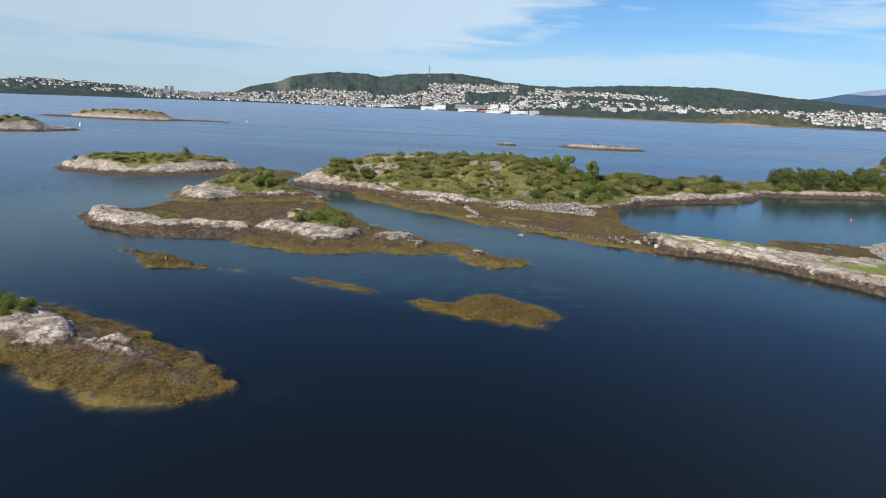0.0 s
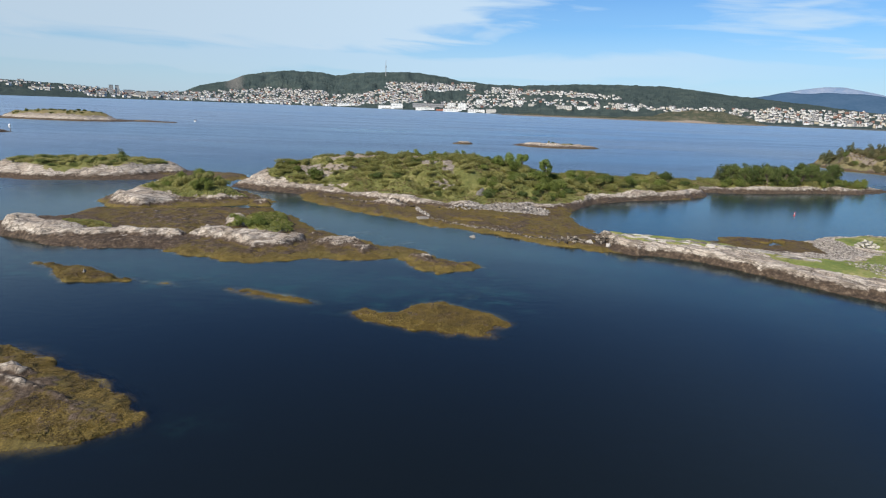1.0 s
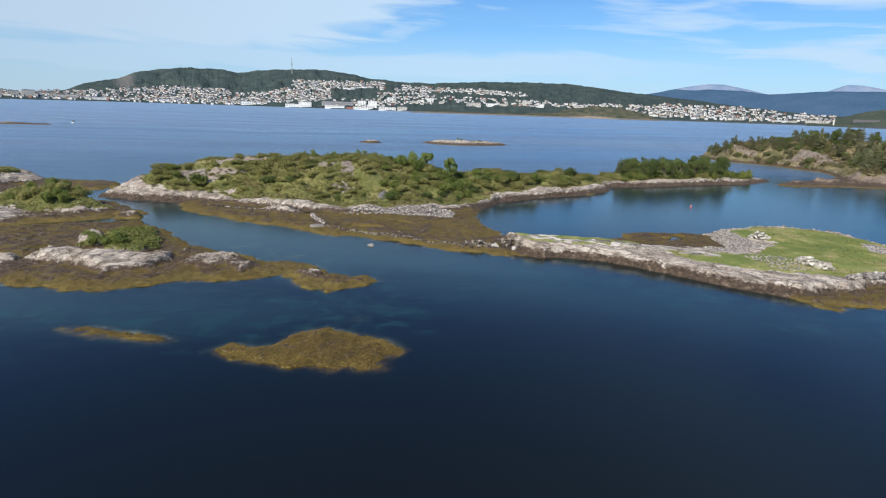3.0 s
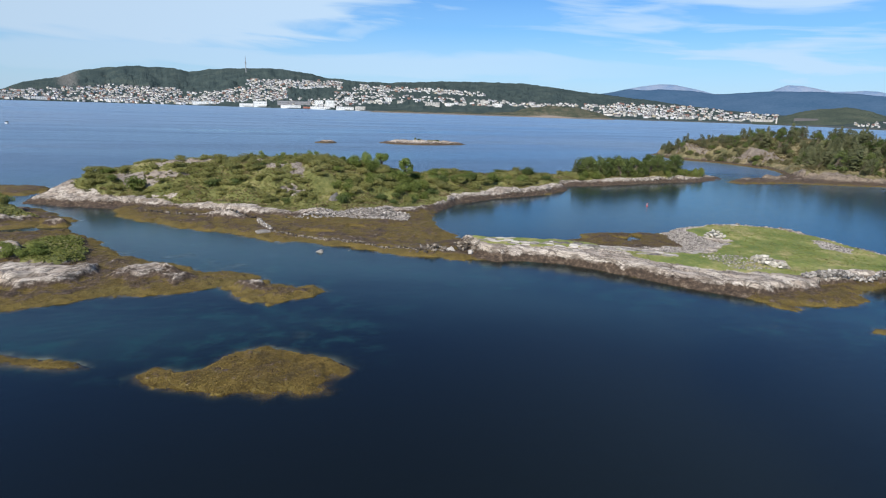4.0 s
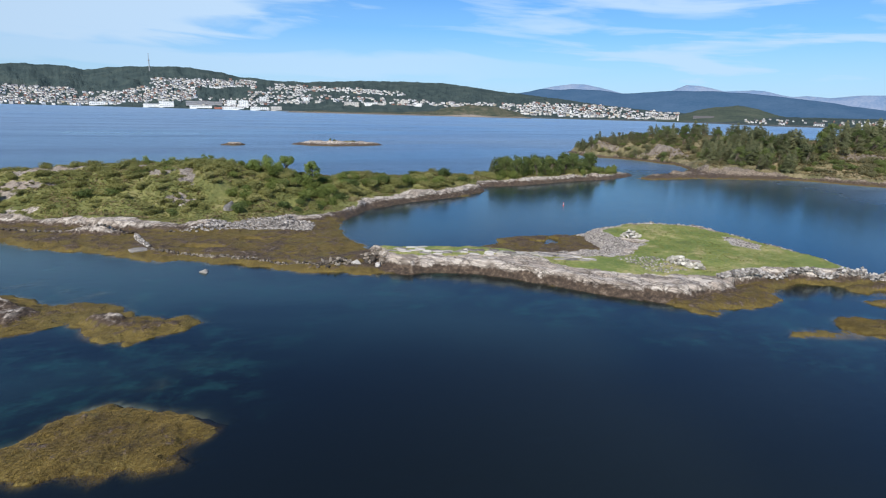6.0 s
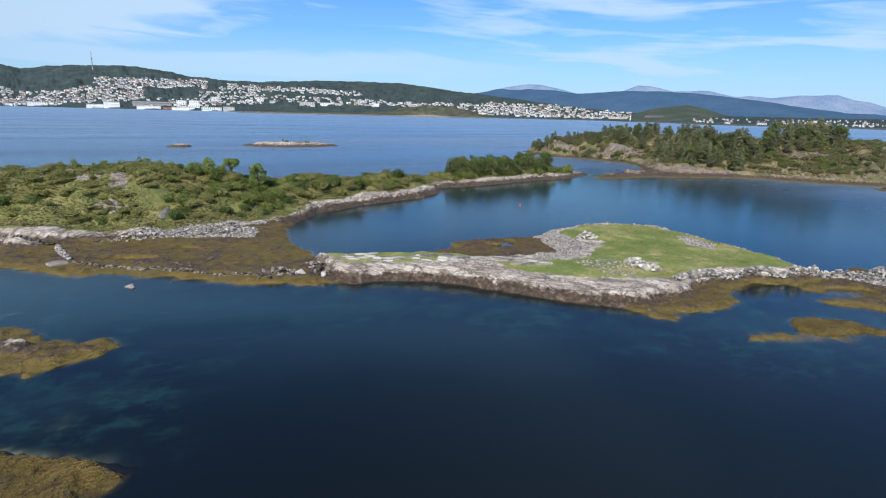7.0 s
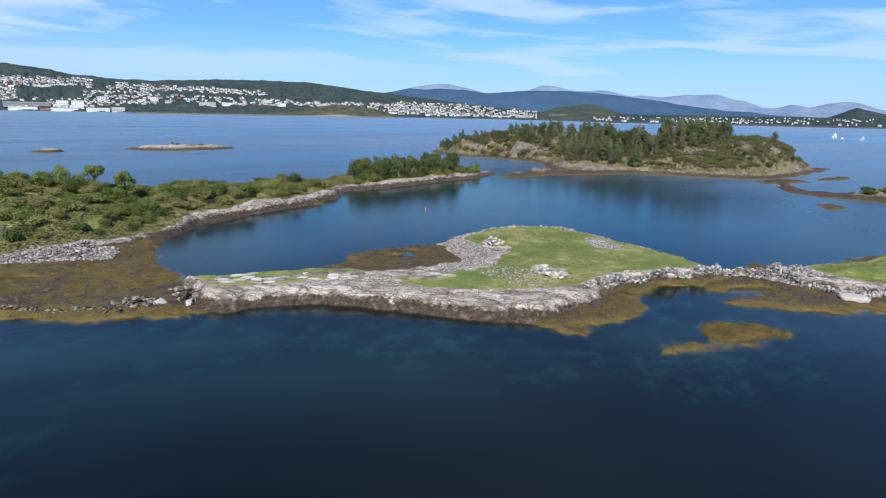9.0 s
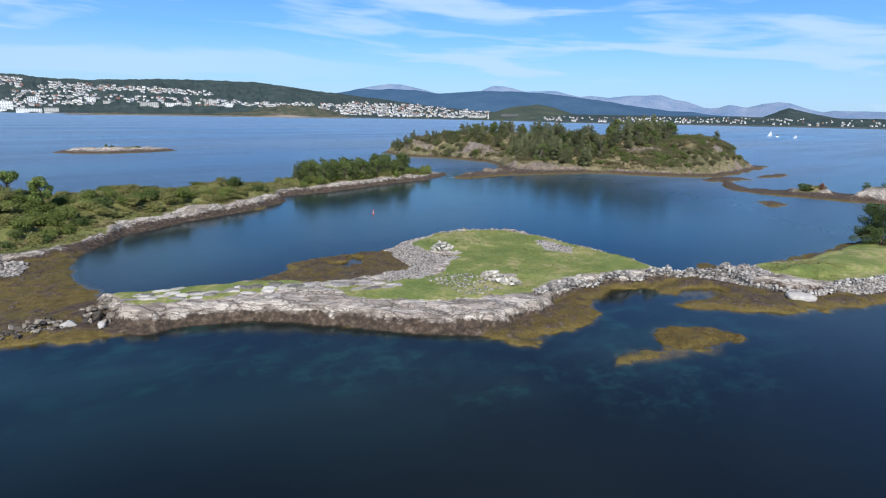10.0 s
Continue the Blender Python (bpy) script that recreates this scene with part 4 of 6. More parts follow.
def far_z(az, r):
    """Height of the far land at an azimuth in degrees and a distance."""
    r0 = np.interp(az, *AZ_SHORE) + 60 * fbm(az * 0.9, az * 0 + 3.0, 8, 4)
    r1 = r0 + np.interp(az, [-75, -25, -15, 20, 32, 46, 90], [600, 700, 1100, 1300, 1300, 900, 700])
    top = (r1 * np.tan(np.radians(np.interp(az, *AZ_RIDGE)))) + 18.5
    u = (r - r0) / (r1 - r0)
    lift = np.where(u < 1, np.clip(u, 0, 1) ** 1.25, 1 - ((u - 1) * 0.5) ** 2)
    rug = fbm(az * 1.2, r / 130, 12, 5, 0.55) * 0.16 * top * np.clip(u * 3, 0, 1) * np.clip(2.2 - 1.8 * u, 0.12, 1)
    return np.where(u > 0, 2.0 + (top - 2) * lift + rug, u * 300.0)


def polar(name, az0, az1, daz, radii, zfun, mat, label, category, wooded=0.0):
    azs = np.arange(az0, az1 + daz / 2, daz)
    A, R = np.meshgrid(azs, radii)
    z = zfun(A, R)
    z = z + wooded * (vnoise(A * 55, R / 9, 3) + 0.7 * vnoise(A * 130, R / 5, 4)) * np.clip(z / 30, 0, 1)
    me, used_ = grid_mesh(name, azs, radii, z, z > -6)
    co = np.stack([R * np.sin(np.radians(A)), R * np.cos(np.radians(A)), z], -1).reshape(-1, 3)[used_]
    me.vertices.foreach_set("co", co.astype(np.float32).ravel())
    cliff = np.exp(-((A + 17.0) / 1.4) ** 2) * ease((z - 50) / 40) * 0.62 + 0.6 * np.exp(-((z - 2) / 4.0) ** 2) * (A > 8) + np.exp(-((A - 27) / 1.6) ** 2) * 0.4 * ease((26 - z) / 8)
    attribute(me, "bare", cliff.ravel()[used_])
    me.flip_normals()
    me.materials.append(mat)
    me.update()
    return tagged(new(name, me), label, category, kind="structure")


polar("far_hills", -75, 92, 0.09, np.concatenate([np.arange(1650, 3300, 22), np.arange(3300, 4600, 45)]), far_z, hazed_forest, "forested hillside behind the town across the fjord", "hill", 3.2)


def strip(name, az_list, el_list, r0, r1, mat, label, rough_, wooded=0.0):
    def zf(a, r):
        top = r1 * np.tan(np.radians(np.interp(a, az_list, el_list))) + 18.5
        u = np.clip((r - r0) / (r1 - r0), 0, 1.3)
        return np.where(u < 1, u ** 0.9, 1 - (u - 1) * 1.5) * top + rough_ * fbm(a * 0.5, r / 400, 31, 3, 0.45) * np.clip(u * 1.5, 0.05, 1)
    return polar(name, az_list[0], az_list[-1], 0.12, np.linspace(r0 - 20, r1 + 150, 22), zf, mat, label, "mountain", wooded)


strip("backdrop_ridge", [26, 29, 31, 33.2, 34.2, 36.9, 39.6, 41.6, 44.9, 47.7, 52.1, 55.3, 57.5, 60.1, 62.6, 65, 67.4, 69.6, 74, 80, 92], [0.0, 1.6, 1.91, 2.23, 2.36, 2.46, 2.34, 2.12, 2.28, 2.42, 2.26, 1.93, 1.69, 1.26, 0.93, 0.66, 0.45, 0.34, 0.15, 0.1, 0.1], 3750, 4350, hazed_ridge, "dark forested ridge in the distance with blue haze in its colour", 14)
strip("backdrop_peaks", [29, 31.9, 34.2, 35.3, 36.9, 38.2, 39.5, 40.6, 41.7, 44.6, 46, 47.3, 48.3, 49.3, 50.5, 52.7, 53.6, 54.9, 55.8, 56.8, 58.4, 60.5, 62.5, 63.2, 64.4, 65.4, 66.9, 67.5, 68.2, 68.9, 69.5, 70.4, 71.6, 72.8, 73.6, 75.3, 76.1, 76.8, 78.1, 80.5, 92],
      [0.5, 1.8, 2.52, 2.76, 3.0, 2.96, 2.7, 2.47, 2.15, 2.2, 2.42, 3.0, 2.95, 2.76, 2.45, 2.56, 2.5, 2.18, 2.0, 2.12, 1.95, 2.16, 2.22, 2.2, 1.77, 1.62, 1.09, 1.05, 1.15, 1.35, 1.31, 1.13, 1.47, 1.62, 1.57, 0.95, 0.77, 0.92, 0.89, 0.8, 0.8], 4400, 4720, hazed_peak, "bare grey mountain tops in the distance with blue haze in their colour", 7)
strip("wooded_hill", [45, 46.6, 48.3, 50, 51.6, 53.3, 55, 56.6, 58], [0.0, 0.0, 0.61, 1.02, 1.1, 0.85, 0.29, 0.05, 0.0], 2300, 2900, hazed_olive, "low wooded hill beyond the wooded island", 8, 3.0)
strip("wooded_knoll", [69.5, 71.3, 72.1, 72.9, 73.5, 74.1, 75.3, 76.9, 78, 84, 90], [0.0, 0.14, 0.48, 0.87, 1.1, 0.93, 0.67, 0.34, 0.15, 0.12, 0.1], 2700, 3200, hazed_forest, "dark wooded knoll on the far shore", 6)
strip("headland", [8.6, 9.4, 11, 15.9, 20.3, 23.4, 24.9, 27.1, 29.4, 31.7, 32.6, 33.2], [-0.5, -0.38, -0.33, -0.27, -0.24, -0.1, 0.36, 0.62, 0.48, 0.02, -0.3, -0.5], 2120, 2240, far_scrub, "low scrubby headland with a rocky rim before the town", 5, 4.0)


# ---- small builders ----
rng = random.Random(11)


def mesh_of(name, verts, faces, mats, slots=None, smooth=False):
    me = bpy.data.meshes.new(name)
    me.from_pydata(verts, [], faces)
    for m_ in mats:
        me.materials.append(m_)
    if slots:
        me.polygons.foreach_set("material_index", slots)
    if smooth:
        me.polygons.foreach_set("use_smooth", [True] * len(me.polygons))
    me.update()
    return me


def part(name, bm, material_, parent, label=""):
    """A bmesh or a ready mesh as one object under a thing or a part."""
    if isinstance(bm, bpy.types.Mesh):
        me_ = bm
    else:
        me_ = bpy.data.meshes.new(name)
        bm.to_mesh(me_)
        bm.free()
        me_.materials.append(material_)
    ob = new(name, me_)
    ob.parent = parent
    return tagged(ob, label)


def thing(name, label, category, group=""):
    return tagged(new(name), label, category, group)


def leaf_cloud(blobs, count, size, r, flat=0.75):
    """Leaf sprays spread through the outer shells of some blobs: (x, y, z, radius, squash)."""
    verts, faces = [], []
    total = sum(b[3] ** 2 for b in blobs)
    for bx, by, bz, br, sq in blobs:
        for _ in range(max(4, int(count * br * br / total))):
            d = Vector((r.gauss(0, 1), r.gauss(0, 1), r.gauss(0, 1)))
            d.normalize()
            k = br * (0.55 + 0.5 * r.random() ** 0.6)
            c = Vector((bx + d.x * k, by + d.y * k, bz + d.z * k * sq))
            nrm = (d + Vector((r.gauss(0, 0.6), r.gauss(0, 0.6), r.gauss(0, 0.6) + flat))).normalized()
            a = nrm.orthogonal().normalized()
            a.rotate(Matrix.Rotation(r.random() * 6.28, 3, nrm))
            b = nrm.cross(a)
            s = size * (0.6 + 0.8 * r.random())
            n0 = len(verts)
            for u, v, w_ in ((-1, 0, 0), (-0.1, -0.55, 0.2), (1, 0.1, -0.1), (0.1, 0.6, 0.2)):
                verts.append(tuple(c + a * u * s + b * v * s + nrm * w_ * s))
            faces.append((n0, n0 + 1, n0 + 2, n0 + 3))
    return verts, faces


def limb(verts, faces, a, b, ra, rb, sides=5):
    a, b = Vector(a), Vector(b)
    d = (b - a).normalized()
    u = d.orthogonal().normalized()
    v = d.cross(u)
    n0 = len(verts)
    for c, rad in ((a, ra), (b, rb)):
        for k in range(sides):
            an = 6.283 * k / sides
            verts.append(tuple(c + u * math.cos(an) * rad + v * math.sin(an) * rad))
    for k in range(sides):
        faces.append((n0 + k, n0 + (k + 1) % sides, n0 + sides + (k + 1) % sides, n0 + sides + k))


def bush_meshes(seed, count, size, leaf, tall=0.7):
    """A shrub about 2 m wide: stems and a lumpy crown."""
    r = random.Random(seed)
    blobs = []
    for _ in range(r.randint(4, 7)):
        an, d = r.random() * 6.28, 0.75 * r.random() ** 0.7
        blobs.append((d * math.cos(an), d * math.sin(an), tall * (0.35 + 0.5 * r.random()) * (1.1 - 0.5 * d), 0.28 + 0.3 * r.random(), 0.8))
    blobs.append((0, 0, tall * 0.5, 0.6, 0.7))
    foliage = mesh_of("foliage", *leaf_cloud(blobs, count, size, r), [leaf])
    v, f = [], []
    for b in blobs:
        limb(v, f, (b[0] * 0.15, b[1] * 0.15, -0.25), (b[0] * 0.8, b[1] * 0.8, b[2]), 0.03, 0.012, 4)
    return foliage, mesh_of("branchwork", v, f, [bark])


BUSHES = {"olive": [bush_meshes(170 + k, 420, 0.11, leaf_olive) for k in range(4)],
          "scrub": [bush_meshes(100 + k, 900, 0.08, leaf_scrub) for k in range(6)],
          "dark": [bush_meshes(140 + k, 900, 0.08, leaf_dark, 0.9) for k in range(4)],
          "birch": [bush_meshes(160 + k, 900, 0.078, leaf_birch, 0.9) for k in range(4)],
          "young": [bush_meshes(190 + k, 900, 0.078, leaf_young, 0.95) for k in range(3)],
          "fine": [bush_meshes(180 + k, 1300, 0.065, leaf_birch, 0.9) for k in range(3)]}


class Thicket:
    """Shrubs too many to count, gathered into one mesh."""

    def __init__(self):
        self.v, self.f, self.m, self.n = [], [], [], 0

    def add(self, kind, x, y, z, wide, high):
        fol, _ = rng.choice(BUSHES[kind])
        co = np.empty(len(fol.vertices) * 3)
        fol.vertices.foreach_get("co", co)
        co = co.reshape(-1, 3) * np.array([wide / 2, wide / 2, high])
        a = rng.random() * 6.28
        co = np.stack([co[:, 0] * math.cos(a) - co[:, 1] * math.sin(a) + x, co[:, 0] * math.sin(a) + co[:, 1] * math.cos(a) + y, co[:, 2] + z], -1)
        self.v.append(co)
        self.f.append(np.arange(len(co)).reshape(-1, 4) + self.n)
        self.m += [("scrub", "dark", "birch", "olive").index(kind)] * (len(co) // 4)
        self.n += len(co)

    def done(self, name, label):
        me_ = mesh_of(name, np.concatenate(self.v).tolist(), np.concatenate(self.f).tolist(), [leaf_scrub, leaf_dark, leaf_birch, leaf_olive], self.m)
        return tagged(new(name, me_), label, "shrubs", kind="stuff")


def bush(kind, x, y, z, wide, high, label, group="shrubs"):
    fol, st = rng.choice(BUSHES[kind])
    ob = thing("bush", label, "bush", group)
    part("foliage", fol, None, ob)
    part("branchwork", st, None, ob)
    ob.matrix_basis = Matrix.LocRotScale((x, y, z), Euler((0, 0, rng.random() * 6.28)), (wide / 2, wide / 2, high))
    return ob


def broadleaf_meshes(seed, leaf, count=700, size=0.1, spread=1.0, trunks=1, low=0.22, tufts=16):
    """A leafy tree one metre high, to be scaled: trunk with limbs, crown."""
    r = random.Random(seed)
    v, f = [], []
    blobs = []
    for k in range(trunks):
        lean = Vector((r.gauss(0, 0.07 * trunks), r.gauss(0, 0.07 * trunks), 0))
        top = lean * 2 + Vector((0, 0, 0.62))
        limb(v, f, (lean.x * 0.3, lean.y * 0.3, -0.06), tuple(lean + Vector((0, 0, 0.32))), 0.035, 0.024, 6)
        limb(v, f, tuple(lean + Vector((0, 0, 0.32))), tuple(top), 0.024, 0.01, 5)
        for _ in range(max(4, tufts // trunks)):
            an = r.random() * 6.28
            d = spread * (0.12 + 0.22 * r.random())
            h = low + (0.88 - low) * r.random()
            d *= 1.25 - 0.9 * (h - low) ** 2 * 1.6
            tip = Vector((lean.x * 2 + d * math.cos(an), lean.y * 2 + d * math.sin(an), h))
            limb(v, f, tuple(lean * 1.5 + Vector((0, 0, 0.25 + 0.25 * r.random()))), tuple(tip), 0.013, 0.005, 4)
            blobs.append((tip.x, tip.y, tip.z, 0.07 + 0.08 * r.random(), 0.85))
        blobs.append((top.x, top.y, 0.8, 0.15, 0.9))
    crown = mesh_of("crown", *leaf_cloud(blobs, count, size, r, 0.5), [leaf])
    return crown, mesh_of("trunk", v, f, [bark])


def conifer_meshes(seed, wide=0.2, ragged=0.3, whorls=24, leaf=None):
    """A conifer one metre high: trunk and drooping needled boughs."""
    r = random.Random(seed)
    v, f = [], []
    limb(v, f, (0, 0, -0.05), (0, 0, 0.5), 0.018, 0.011, 6)
    limb(v, f, (0, 0, 0.5), (r.gauss(0, 0.01), r.gauss(0, 0.01), 1.0), 0.011, 0.002, 5)
    trunk = mesh_of("trunk", v, f, [bark])
    v, f = [], []
    for k in range(whorls):
        h = 0.1 + 0.88 * (k + r.random() * 0.6) / whorls
        reach = wide * (1 - h ** 1.6) ** 0.9 * (0.75 + 0.5 * r.random()) + 0.03
        for j in range(8):
            if r.random() < ragged * 0.5:
                continue
            an = 6.283 * (j + r.random()) / 8
            ln = reach * (1 - ragged * r.random())
            d = Vector((math.cos(an), math.sin(an), 0.15 - 0.5 * r.random()))
            s = Vector((-math.sin(an), math.cos(an), 0))
            a = Vector((0, 0, h))
            n0 = len(v)
            wd = ln * (0.22 + 0.15 * r.random()) + 0.008
            for p in (a, a + d * ln * 0.55 + s * wd, a + d * ln * 1.05 + Vector((0, 0, -0.015)), a + d * ln * 0.55 - s * wd, a + d * ln * 0.5 + Vector((0, 0, 0.03))):
                v.append(tuple(p))
            f += [(n0, n0 + 1, n0 + 4), (n0 + 1, n0 + 2, n0 + 4), (n0 + 2, n0 + 3, n0 + 4), (n0 + 3, n0, n0 + 4)]
    return mesh_of("crown", v, f, [leaf or needle]), trunk


CONIFERS = [conifer_meshes(300 + k, 0.27 + 0.03 * (k % 4), 0.4 + 0.08 * (k % 3)) for k in range(7)]
LEAFY = [broadleaf_meshes(330 + k, leaf_dark, 1000, 0.032, 0.9, 1, 0.08, 22) for k in range(5)]
GREY = [broadleaf_meshes(370 + k, needle, 900, 0.03, 0.62, 1, 0.12, 20) for k in range(5)]
YOUNG = [broadleaf_meshes(350 + k, leaf_young, 700, 0.036, 0.75) for k in range(3)]


def tree(meshes, name, x, y, z, high, wide, label, group=""):
    crown, trunk = meshes
    ob = thing(name, label, "tree", group)
    part("trunk", trunk, None, ob)
    part("crown", crown, None, ob)
    ob.matrix_basis = Matrix.LocRotScale((x, y, z), Euler((rng.gauss(0, 0.03), rng.gauss(0, 0.03), rng.random() * 6.28)), (high * wide, high * wide, high))
    return ob


def spots(key, poly, count, gap, seed, want_turf=0.6):
    """Places on an island's turf, at least so far apart."""
    r = np.random.default_rng(seed)
    pts = np.array(poly)
    lo, hi = pts.min(0), pts.max(0)
    x, y = r.uniform(lo[0], hi[0], count * 14), r.uniform(lo[1], hi[1], count * 14)
    ok = inside(list(poly), x, y) > 0
    x, y = x[ok], y[ok]
    if want_turf > 0:
        ok = turf_at(key, x, y) > want_turf
        x, y = x[ok], y[ok]
    z = relief(key, x, y)
    out = []
    for a, b, c in zip(x, y, z):
        if c > 0.7 and all((a - p[0]) ** 2 + (b - p[1]) ** 2 > gap * gap for p in out):
            out.append((float(a), float(b), float(c)))
            if len(out) == count:
                break
    return out


# ---- vegetation of the heath island ----
heath = Thicket()
HEATH = ISLANDS["main"]["turf"][0]
for x, y, z in spots("main", [(-34, 130), (-20, 126), (-6, 119), (6, 114), (28, 112), (42, 124), (74, 138), (74, 152), (40, 155), (0, 158), (-24, 151)], 460, 1.3, 5):
    v = float(vnoise(np.array([x / 7]), np.array([y / 7]), 4)[0])
    east = x > 10
    wide = (2.0 + 2.2 * rng.random()) * (0.7 + 0.6 * v)
    high = (0.62 + 0.55 * rng.random()) * (0.55 + 0.95 * v) * (1.25 if east and y < 142 else 1.0)
    kind_ = "scrub" if rng.random() < (0.84 if x < 12 else 0.7) else ("birch" if rng.random() < 0.55 else "dark")
    if y < 128 and x < 44:
        bush(kind_, x, y, z - 0.1, wide, high, "low olive-green shrub on the heath", "heath shrubs")
    else:
        heath.add(kind_, x, y, z - 0.1, wide, high)
heath.done("heath_shrubs", "low olive-green shrubs massed on the island's ridge")
ledges = Thicket()
for poly in ISLANDS["main"]["bare"]:
    for x, y, z in spots("main", poly, 5, 1.1, int(abs(poly[0][0])) + 90, 0.0):
        ledges.add("scrub", x, y, z - 0.1, 1.2 + 1.0 * rng.random(), 0.5 + 0.4 * rng.random())
ledges.done("ledge_shrubs", "small shrubs growing between the rock ledges")
for x, y, z in spots("main", [(14, 116), (30, 114), (42, 125), (60, 132), (70, 137), (68, 142), (44, 136), (26, 130)], 46, 1.9, 8):
    bush("birch" if rng.random() < 0.5 else ("scrub" if rng.random() < 0.6 else "dark"), x, y, z - 0.1, 2.4 + 1.4 * rng.random(), 1.3 + 0.9 * rng.random(), "leafy green bush above the shore", "shore bushes")
for x, y, z in spots("main", [(2, 140), (34, 140), (36, 147), (20, 151), (2, 150)], 12, 2.5, 9):
    tree(rng.choice(YOUNG), "young_birch", x, y, z - 0.1, 2.4 + 1.3 * rng.random(), 1.1, "thin young birch on the island's ridge", "ridge birches")
for x, y, z in spots("main", [(-7, 136), (4, 134), (16, 138), (16, 144), (-6, 143)], 10, 1.4, 19, 0.2):
    tree(rng.choice(YOUNG), "young_birch", x, y, z - 0.1, 1.1 + 1.2 * rng.random(), 1.1, "thin young birch on the island's crest", "ridge birches")
tree(broadleaf_meshes(401, leaf_young, 900, 0.04, 0.85, 1, 0.55, 16), "young_birch", 30.0, 142.6, ground_z("main", 30, 142.6) - 0.1, 4.9, 1.0, "small round-topped birch standing clear of the scrub")
tree(broadleaf_meshes(402, leaf_young, 1000, 0.042, 0.7, 1, 0.22, 20), "young_birch", 33.0, 130.1, ground_z("main", 33.0, 130.1) - 0.1, 5.2, 1.0, "slender bright green birch standing clear of the scrub")
bush("birch", -20.5, 128.0, ground_z("main", -20.5, 128) - 0.1, 5.0, 2.6, "large rounded bright green bush on the heath slope", "shore bushes")
bush("dark", 17.0, 112.0, ground_z("main", 17, 112) - 0.1, 3.4, 2.0, "dark bush beside a grey boulder", "shore bushes")
for x, y, wide, high in ((24.0, 130.0, 3.2, 3.3), (26.4, 130.6, 2.6, 2.4), (21.6, 129.4, 2.6, 2.3), (38, 126.5, 2.8, 1.8)):
    bush("young", x, y, ground_z("main", x, y) - 0.1, wide, high, "tall bright green bush above the scrub", "shore bushes")
for x, y, z in spots("main", [(86, 147), (100, 147.5), (122, 151), (126, 154), (118, 157), (88, 155)], 46, 1.25, 12, 0.3):
    tree(rng.choice(LEAFY), "tree", x, y, z - 0.1, 4.3 + 2.0 * rng.random(), 1.1, "dense dark green broadleaf tree in a low grove", "grove trees")
for x, y, z in spots("main", [(84, 145), (126, 149.5), (134, 154), (118, 157.5), (84, 156)], 70, 1.1, 13, 0.3):
    bush("birch" if rng.random() < 0.5 else "scrub", x, y, z - 0.1, 2.2 + 1.2 * rng.random(), 1.4 + 1.1 * rng.random(), "green bush at the foot of the grove", "grove bushes")
tree(CONIFERS[1], "conifer", 87.0, 151.0, ground_z("main", 87, 151) - 0.1, 5.0, 0.9, "slender dark conifer at the edge of the grove")

# ---- the wooded island ----
WOODS = [([(181, 240), (186, 224), (192, 230), (198, 246), (190, 248)], 16, 4.5, 2.2), ([(188, 205), (200, 196), (206, 215), (196, 232), (189, 222)], 12, 5.5, 1.2),
         ([(200, 196), (206, 172), (232, 176), (232, 216), (210, 226)], 36, 6.5, 1.5), ([(180, 164), (186, 150), (200, 150), (214, 160), (212, 176), (196, 176)], 44, 6.5, 1.2),
         ([(178, 148), (190, 134), (204, 136), (210, 150), (192, 158)], 36, 7.0, 1.0), ([(204, 134), (214, 126), (236, 124), (246, 138), (226, 152), (210, 148)], 42, 8.0, 1.2)]
SADDLE = [(207, 141), (222, 168), (250, 197), (264, 176), (228, 150), (216, 136)]
for k, (poly, count, high, slim) in enumerate(WOODS):
    for x, y, z in spots("wood", poly, int(count * 1.5), 1.6, 40 + k, 0.1):
        saddle = z > 5 and float(inside(SADDLE, np.array([x]), np.array([y]))[0]) > 0
        tall = min(high, 2.4) if saddle else high
        if rng.random() < (0.2 if k < 3 else 0.4):
            tree(rng.choice(CONIFERS), "conifer", x, y, z - 0.2, tall * (0.65 + 0.6 * rng.random()), 0.85 + 0.5 * rng.random(), "grey-green conifer in the island's wood", "island conifers")
        else:
            tree(rng.choice(LEAFY[:2] + GREY), "tree", x, y, z - 0.2, tall * (0.6 + 0.35 * rng.random()), 1.15, "dark broadleaf tree among the conifers", "island broadleaf trees")
slope = Thicket()
for k, (poly, count) in enumerate([([(212, 104), (250, 106), (262, 120), (246, 136), (214, 128), (202, 122)], 190), ([(184, 200), (200, 160), (214, 170), (204, 226), (190, 232)], 85), ([(183, 240), (181, 224), (190, 206), (191, 186), (197, 188), (196, 210), (190, 238)], 36), ([(180, 160), (196, 132), (206, 112), (214, 118), (206, 150)], 90)]):
    for x, y, z in spots("wood", poly, count, 1.4, 60 + k, 0.3):
        slope.add("olive" if rng.random() < 0.7 else "dark", x, y, z - 0.15, 2.6 + 1.8 * rng.random(), 1.2 + 1.1 * rng.random())
slope.done("slope_shrubs", "olive scrub covering the wooded island's slopes")
for x, y, z in spots("wood", [(236, 104), (258, 106), (264, 116), (250, 122)], 7, 3.5, 71, 0.2):
    tree(rng.choice(CONIFERS + GREY), "conifer", x, y, z - 0.2, 2.2 + 3.2 * rng.random(), 1.1, "wind-bent small conifer on the island's end", "end conifers")

